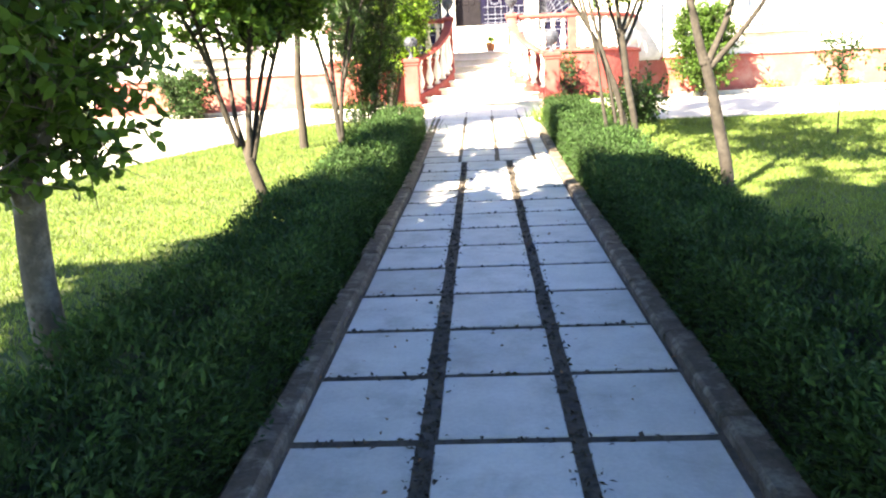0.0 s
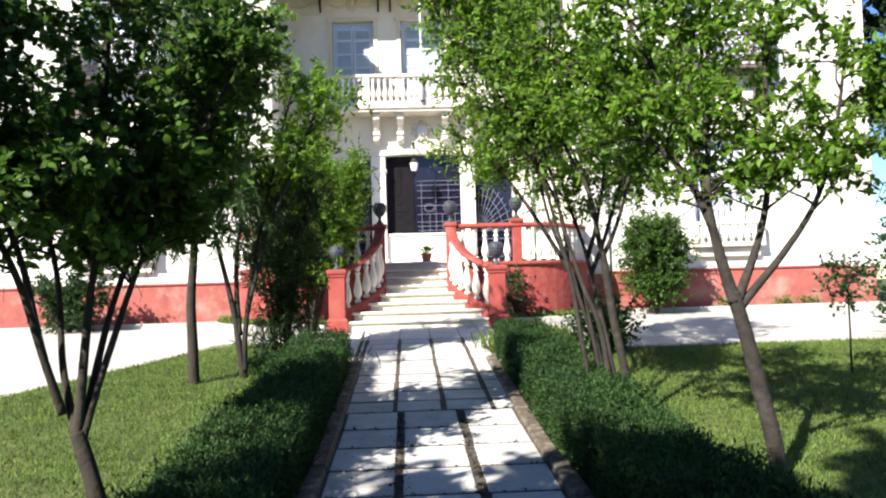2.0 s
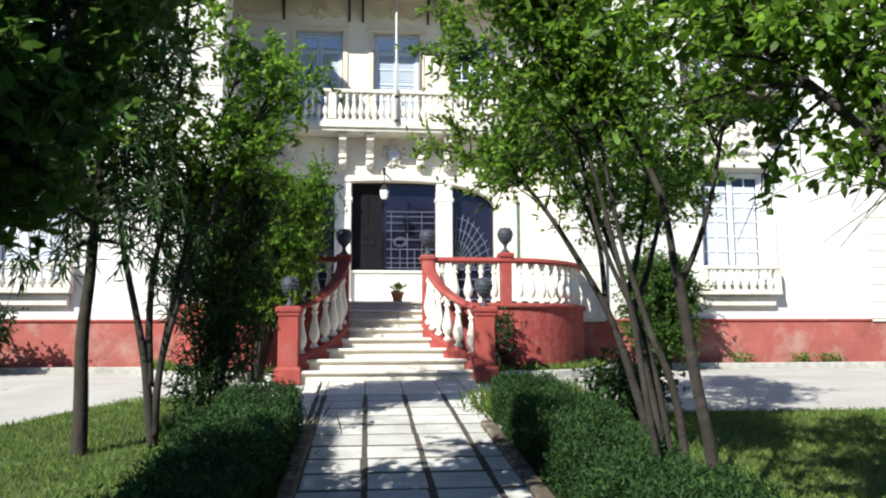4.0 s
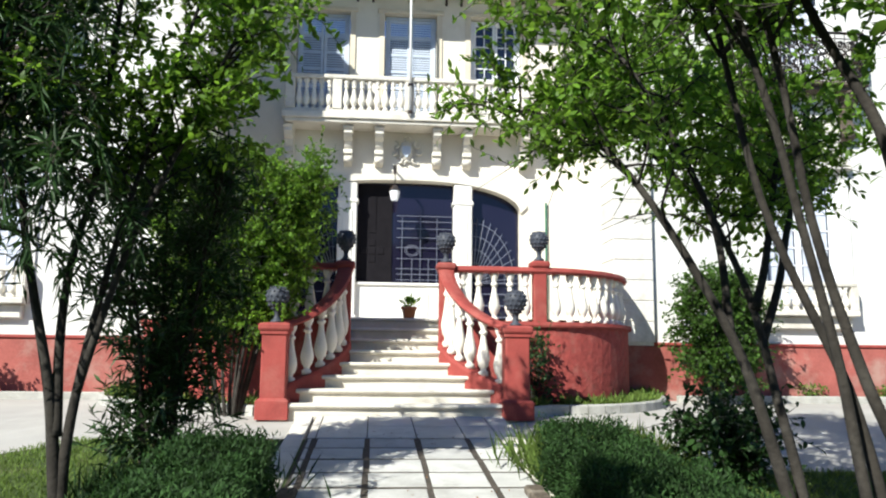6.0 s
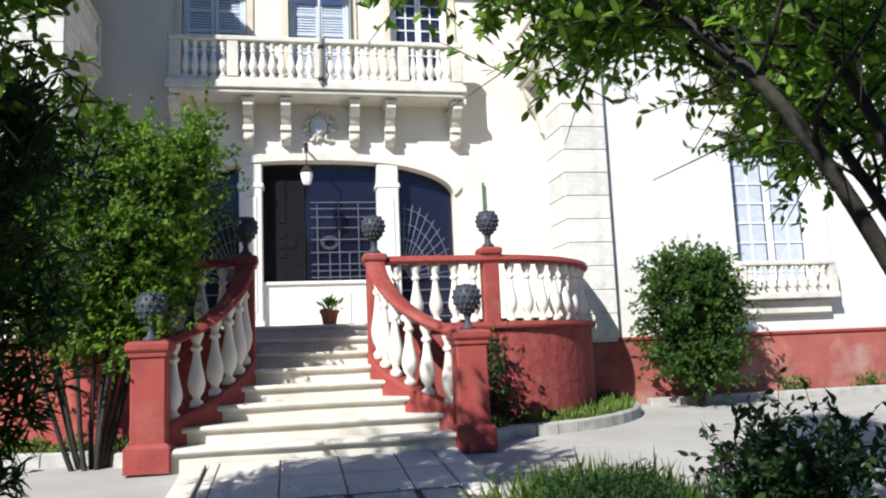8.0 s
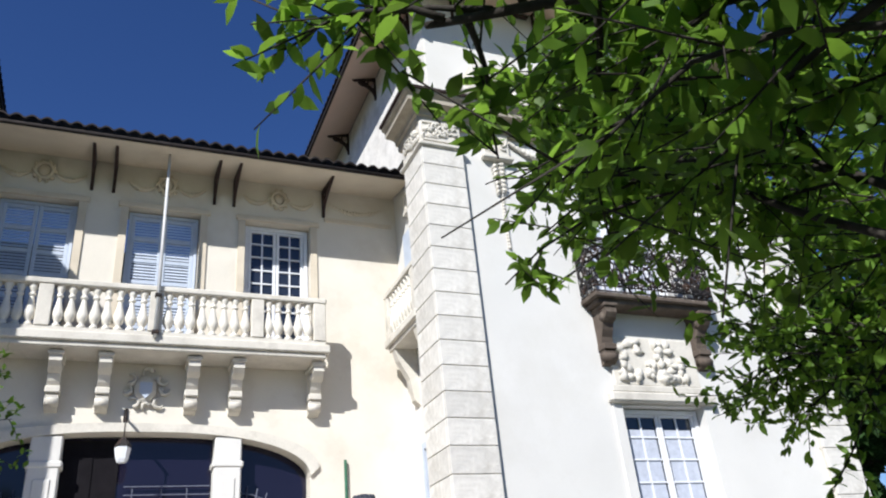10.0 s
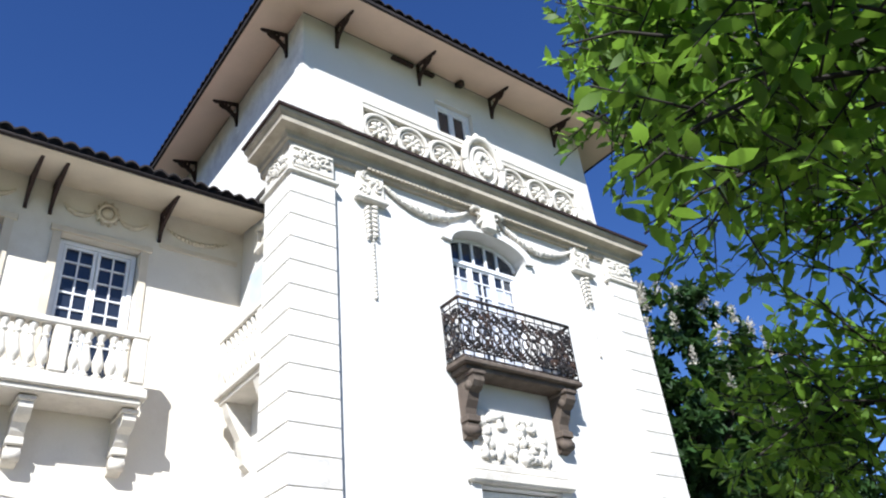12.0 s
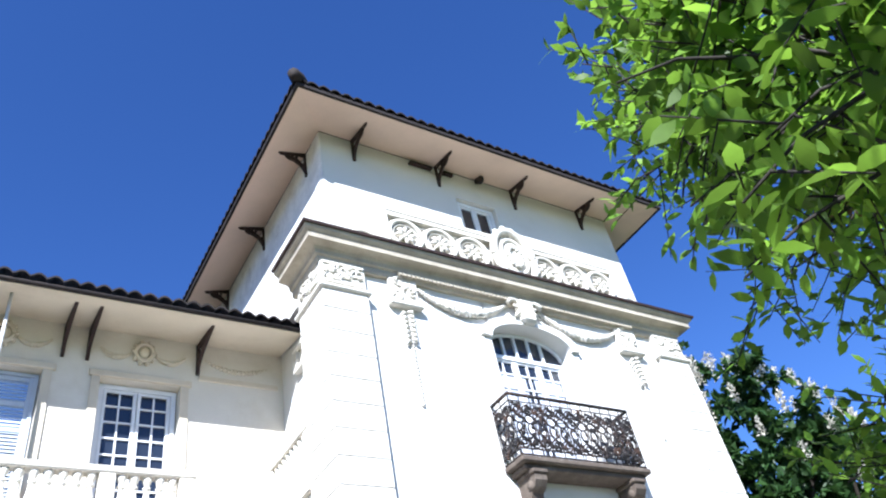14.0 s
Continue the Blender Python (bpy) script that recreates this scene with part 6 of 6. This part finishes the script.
tree("garden_tree", "forked broadleaf tree leaning over the path near the stairs", [
    ([g3(2.28, 11.0, -0.1), g3(2.07, 11.0, 0.62), g3(1.8, 11.0, 1.45), g3(1.25, 11.05, 2.35), g3(0.9, 11.5, 2.85), g3(0.45, 12.0, 3.05)], 0.052, 0.009),
    ([g3(2.4, 11.15, -0.1), g3(2.25, 11.2, 0.7), g3(2.12, 11.3, 1.5), g3(1.95, 11.6, 2.3), g3(1.85, 12.3, 3.1), g3(1.65, 13.0, 3.6)], 0.044, 0.008),
    ([g3(2.15, 11.3, 1.4), g3(2.6, 11.7, 2.3), g3(2.9, 12.4, 3.0), g3(2.9, 13.2, 3.6)], 0.033, 0.008),
    ([g3(1.8, 11.0, 1.45), g3(1.7, 11.1, 2.3), g3(1.2, 11.3, 3.3), g3(0.5, 11.5, 4.0)], 0.030, 0.008),
    ([g3(2.1, 11.3, 1.6), g3(2.4, 11.5, 2.6), g3(2.6, 11.8, 4.6)], 0.033, 0.010),
    ([g3(1.95, 11.6, 2.3), g3(1.75, 12.2, 2.8), g3(1.75, 12.7, 3.3), g3(1.75, 13.2, 3.75)], 0.018, 0.006),
    ([g3(2.6, 11.7, 2.3), g3(3.0, 12.6, 2.6), g3(3.3, 13.3, 2.8), g3(3.5, 14.0, 2.9)], 0.022, 0.006),
    ([g3(2.9, 12.4, 3.0), g3(2.75, 12.9, 3.4), g3(2.6, 13.2, 3.9), g3(2.5, 13.5, 4.5)], 0.016, 0.006)], 17, first=0.45, reach=0.85, group=ROW, leaf_len=0.074, leaf_wid=0.0165, branches=34, twigs=8, per=11, low=lambda x: 3.3 - 0.42 * min(2.2, max(0.0, x)), front=lambda x, z: 12.45 + 0.62 * (x - 0.1) + 0.9 * max(0.0, z - 4.3))
tree("oleander", "tall dark oleander shrub with long narrow leaves", [
    ([g3(-2.2 + 0.08 * a, 13.5 + 0.06 * b, -0.1), g3(-2.2 + 0.2 * a, 13.5 + 0.25 * b, 0.9), g3(-2.2 + 0.36 * a, 13.5 + 0.5 * b, 1.9), g3(-2.2 + 0.5 * a, 13.5 + 0.7 * b, 2.8)], 0.022, 0.008)
    for a, b in ((0, 0), (0.8, 0.2), (-1.1, 0.3), (0.3, 0.9), (-0.4, -1), (1.1, -0.5))], 19, leaf=LEAFDARK, bark=BARKDARK, first=0.12, branches=19, reach=0.5, twigs=6, per=10, leaf_len=0.16, leaf_wid=0.013, category="shrub")
tree("privet_bush", "large light green bush growing over the stair balustrade", [
    ([g3(-2.22 + 0.1 * a, 17.2 + 0.1 * b, -0.1), g3(-2.22 + 0.35 * a, 17.2 + 0.15 * b, 1.0), g3(-2.14 + 0.6 * a, 17.2 + 0.3 * b, 2.2), g3(-2.06 + 0.85 * a, 17.2 + 0.4 * b, 3.4 - 0.25 * a * a + 0.3 * b * a)], 0.03, 0.008)
    for a, b in ((0, 0), (0.9, 0.2), (-1, 0.3), (0.5, -0.6), (-0.4, -0.8), (-1.5, -0.4), (0.2, 1), (-1.2, 0.8), (1.0, 0.8), (0.7, -0.2))], 20, first=0.36, branches=38, reach=0.62, twigs=8, per=13, leaf_len=0.06, leaf_wid=0.018, category="shrub")
tree("round_shrub", "rounded dark evergreen shrub against the red wall base", [
    ([g3(5.6, 19.4, -0.05), (5.6 + 0.3 * a, 19.4 + 0.25 * b, 1.7), (5.6 + 0.5 * a, 19.4 + 0.35 * b, 2.5), (5.6 + 0.42 * a, 19.4 + 0.3 * b, 3.0)], 0.025, 0.008)
    for a, b in ((0, -0.5), (1, 0), (-1, 0), (0.5, -1), (-0.5, -1), (0.8, 0.6), (-0.8, 0.6), (0, 0))], 21, leaf=LEAFMID, first=0.15, branches=22, reach=0.55, twigs=8, per=12, leaf_len=0.07, leaf_wid=0.022, category="shrub")
tree("round_shrub", "low dark shrub at the foot of the house wall", [
    ([g3(-7.9, 19.4, -0.05), (-7.9 + 0.4 * a, 19.4 + 0.25 * b, 1.5), (-7.9 + 0.7 * a, 19.4 + 0.3 * b, 2.0)], 0.025, 0.008)
    for a, b in ((0, -0.5), (1, 0), (-1, 0), (0.5, -1), (-0.5, -1))], 22, leaf=LEAFDARK, first=0.12, branches=20, reach=0.5, twigs=8, per=11, leaf_len=0.07, leaf_wid=0.022, category="shrub")
tree("low_shrub", "low dark leafy shrub beyond the hedge end", [
    ([g3(2.75, 13.3, -0.05), g3(2.75 + 0.25 * a, 13.3 + 0.3 * b, 0.35), g3(2.75 + 0.33 * a, 13.3 + 0.4 * b, 0.6 + 0.08 * b)], 0.016, 0.006)
    for a, b in ((0, -0.5), (1, 0), (-1, 0), (0.5, -1), (-0.5, -1), (0.3, 1))], 23, leaf=LEAFDARK, first=0.1, branches=11, reach=0.25, twigs=5, per=9, leaf_len=0.075, leaf_wid=0.02, category="shrub")
tree("climbing_rose", "thin climbing rose against the red terrace wall", [
    ([g3(1.95, 17.8, -0.05), (2.0 + 0.12 * a, 17.85, 1.5), (1.95 + 0.2 * a, 17.9, 2.1)], 0.012, 0.005)
    for a in (-1, 0, 1)], 24, leaf=LEAFDARK, first=0.1, branches=11, reach=0.25, twigs=5, per=7, leaf_len=0.055, leaf_wid=0.018, category="shrub")
tree("dark_conifer", "tall dark ivy-covered tree at the edge of the lawn", [
    ([g3(8.0, 13.2, -0.1), g3(8.0, 13.2, 3.0), g3(7.9, 13.2, 7.5)], 0.2, 0.08)], 25, leaf=LEAFDARK, bark=BARKDARK, first=0.05, branches=150, reach=0.75, twigs=8, per=12, leaf_len=0.09, leaf_wid=0.028, rise=0.0)
tree("sapling", "young sapling with a thin stem on the lawn", [
    ([g3(5.45, 11.2, -0.05), g3(5.45, 11.2, 0.8), g3(5.45, 11.2, 1.35)], 0.015, 0.008)], 26, leaf=LEAFDARK, first=0.65, branches=12, reach=0.3, twigs=5, per=8, leaf_len=0.07, leaf_wid=0.02)
CHESTNUT = [([(17.5, 25, 5.0), (17.5 + 1.7 * math.cos(a), 25 + 1.5 * math.sin(a), 7.0 + h * 0.3), (17.5 + 3.4 * math.cos(a), 25 + 3.0 * math.sin(a), 8.0 + h)], 0.15, 0.03)
            for a, h in ((3.3, 3.4), (3.9, 2.0), (4.5, 3.6), (5.1, 2.4), (5.8, 3.2), (2.8, 1.5), (4.2, 0.0), (3.5, -1.2), (5.4, -0.5))]
chestnut = tree("chestnut_tree", "tall chestnut tree in white blossom behind the tower", [
    ([g3(17.5, 25, -0.2), (17.5, 25, 4.0), (17.4, 25, 7.0)], 0.35, 0.25), ([(17.5, 25, 5.5), (17.2, 24.6, 9.5), (16.9, 24.2, 12.8)], 0.16, 0.03)] + CHESTNUT,
    27, leaf=LEAFDARK, bark=BARKDARK, first=0.25, branches=28, reach=1.6, twigs=9, per=9, leaf_len=0.27, leaf_wid=0.09)
copy_thing(chestnut, pose(23.0, 25.5, ground(25) - 1.2, 0, 0, 40))
rng = np.random.default_rng(5)
bl = thing("chestnut_blossom", (17.5, 25, 9.0), "upright white blossom spikes over the chestnut crown", "blossom", kind="stuff")
B, W = [], []
for k in range(110):
    a, e = rng.uniform(2.4, 6.2), rng.uniform(-0.2, 1.3)
    c = np.array((17.4 + 4.3 * math.cos(a) * math.cos(e), 24.8 + 3.9 * math.sin(a) * math.cos(e), 8.6 + 4.0 * math.sin(e)))
    for j in range(46):
        t = rng.uniform(0, 1)
        d = rng.normal(size=3)
        B.append(c + np.array((0, 0, 0.42 * t)) + d * 0.02), W.append(d * (1.1 - t) + np.array((0, 0, 0.4)))
part("petal", leaf_mesh("petal", BLOSSOM, np.array(B), np.array(W), rng.uniform(0.05, 0.11, len(B)), 0.03), BLOSSOM, bl, kind="stuff")

# dry seed heads in the crown over the path
for c in ((2.99, 13.4, 4.25), (2.83, 13.4, 4.43)):
    n = 260
    d = rng.normal(size=(n, 3))
    d /= np.linalg.norm(d, axis=1, keepdims=True)
    sh = thing("seed_head", c, "dry brown cluster of seeds among the leaves", "seed head", "dry seed clusters")
    part("seed", leaf_mesh("seed", SEED, np.array(c) + d * rng.uniform(0.01, 0.085, (n, 1)), d, rng.uniform(0.015, 0.035, n), 0.008), SEED, sh, kind="stuff")
    part("stalk", Shape().tube([c, (c[0] + 0.1, c[1] + 0.05, c[2] + 0.25)], 0.004, 4), BARK, sh)


# ---- beds, edges, grass and weeds ----
def bed(sign):
    """A planted strip at the foot of the curved terrace wall, edged with low stones."""
    outer, inner = [], []
    for x, y, _ in drum_line(sign, -0.55, 14)[1:]:
        outer.append((x, y, 0))
    b = thing("flower_bed", (SX + sign * 3, TY - 0.2, 1.0), "narrow weedy bed with a pale stone edging along the red wall", "flower bed", "beds by the terrace")
    line = [(SX + sign * 1.85, 17.15, ground(17.1))] + [(x, y, ground(y)) for x, y, _ in outer[1:]]
    wall = [(SX + sign * 1.85, TY + 0.1, 0)] + [(x, y, 0) for x, y, _ in drum_line(sign, 0.05, 14)[2:]]
    k = len(line)
    part("soil", Shape().add([(x, y, ground(y) + 0.05) for x, y, _ in line] + [(x, y, ground(17.5) + 0.07) for x, y, _ in wall[:k]],
         [(i, i + 1, k + i + 1, k + i) for i in range(min(k, len(wall)) - 1)]), LAWN, b)
    for a, c in zip(line, line[1:]):
        e = Shape()
        d = (Vector(c) - Vector(a))
        q0, q1 = Vector(a) + d * 0.02, Vector(a) + d * 0.98
        pts = [q0, q1] if sign > 0 else [q1, q0]
        part("edging_stone", e.sweep(pts, [(-0.06, -0.1), (0.06, -0.1), (0.05, 0.09), (0.03, 0.11), (-0.03, 0.11), (-0.05, 0.09)]), KERBPALE, b)
    n = 2600
    t = rng.uniform(0, len(line) - 1.001, n)
    i = t.astype(int)
    f = (t - i)[:, None]
    L, Wl = np.array(line), np.array([wall[min(j, len(wall) - 1)] for j in range(k)])
    u = rng.uniform(0.1, 0.9, (n, 1))
    p = (L[i] * (1 - f) + L[i + 1] * f) * (1 - u) + (Wl[i] * (1 - f) + Wl[i + 1] * f) * u
    p[:, 2] = np.interp(p[:, 1], GROUND_Y, GROUND_Z) + 0.05
    clump = np.clip(np.sin(t * 3.1) * 0.5 + 0.6, 0.05, 1)
    w = rng.normal(size=(n, 3)) * 0.6 + np.array((0, 0, 1.0))
    part("weed", leaf_mesh("weed", GRASS, p + w * (0.04 * clump)[:, None], w, rng.uniform(0.04, 0.13, n) * clump + 0.03, 0.014), GRASS, b, kind="stuff")


bed(1)
bed(-1)
single("wall_kerb", Shape().box(5.0, 12.0, 19.78, 19.93, 0.9, 1.11, 0.015), KERBPALE, "low pale kerb along the house wall", "kerb", "structure")
single("wall_kerb", Shape().box(-12.0, -4.4, 19.78, 19.93, 0.9, 1.11, 0.015), KERBPALE, "low pale kerb along the house wall", "kerb", "structure")


def grass_patch(name, label, points, length, width, mat, spread=0.5):
    n = len(points)
    w = rng.normal(size=(n, 3)) * spread + np.array((0, 0, 1.0))
    me = leaf_mesh(name, mat, points, w, rng.uniform(0.6, 1.4, n) * length, width)
    ob = new(name, me)
    return tagged(ob, label, "grass", kind="stuff")


def scatter(x0, x1, y0, y1, n, far=None):
    x, y = rng.uniform(x0, x1, n), rng.uniform(y0, y1, n)
    keep = np.ones(n, bool) if far is None else np.array([b < far(a) for a, b in zip(x, y)])
    x, y = x[keep], y[keep]
    return np.stack((x, y, np.interp(y, GROUND_Y, GROUND_Z) + 0.01), 1)


grass_patch("lawn_grass", "short green grass blades of the lawn", scatter(1.75, 7.5, 1.0, 13.7, 110000, lawn_far), 0.055, 0.005, GRASS)
grass_patch("lawn_grass", "short green grass blades of the lawn", scatter(-6.5, -1.75, 1.0, 15.2, 95000, lawn_far), 0.055, 0.005, GRASS)
tuft = np.array((1.75, 13.75, 0)) + rng.normal(size=(5200, 3)) * np.array((0.28, 0.32, 0))
tuft[:, 2] = np.interp(tuft[:, 1], GROUND_Y, GROUND_Z)
grass_patch("grass_tuft", "bright green tuft of long soft grass at the hedge end", tuft, 0.32, 0.006, GRASS, 0.3)
tuft = np.array((-1.9, 13.0, 0)) + rng.normal(size=(2600, 3)) * np.array((0.3, 0.3, 0))
tuft[:, 2] = np.interp(tuft[:, 1], GROUND_Y, GROUND_Z)
grass_patch("grass_tuft", "tuft of dark long grass at the hedge end", tuft, 0.22, 0.006, HEDGE, 0.4)
for x in (7.6, 9.0, 9.6):
    w = np.array((x, 20.05, 1.04)) + rng.normal(size=(160, 3)) * np.array((0.14, 0.05, 0))
    ob = new("wall_weed", leaf_mesh("wall_weed", GRASS, w + np.array((0, 0, 0.1)) * rng.uniform(0, 2.4, (160, 1)), rng.normal(size=(160, 3)) + np.array((0, 0, 0.5)), rng.uniform(0.05, 0.1, 160), 0.022))
    tagged(ob, "small leafy weed at the foot of the red wall", "weed", "weeds by the wall", kind="stuff")
# litter on the slabs: dry leaves
w = scatter(-0.95, 0.95, -1.0, 16, 260)
w[:, 2] += 0.022
ob = new("dry_leaf", leaf_mesh("dry_leaf", SEED, w, rng.normal(size=(260, 3)) * np.array((1, 1, 0.1)), rng.uniform(0.015, 0.04, 260), 0.01))
tagged(ob, "scattered dry leaves on the path slabs", "leaves", kind="stuff")
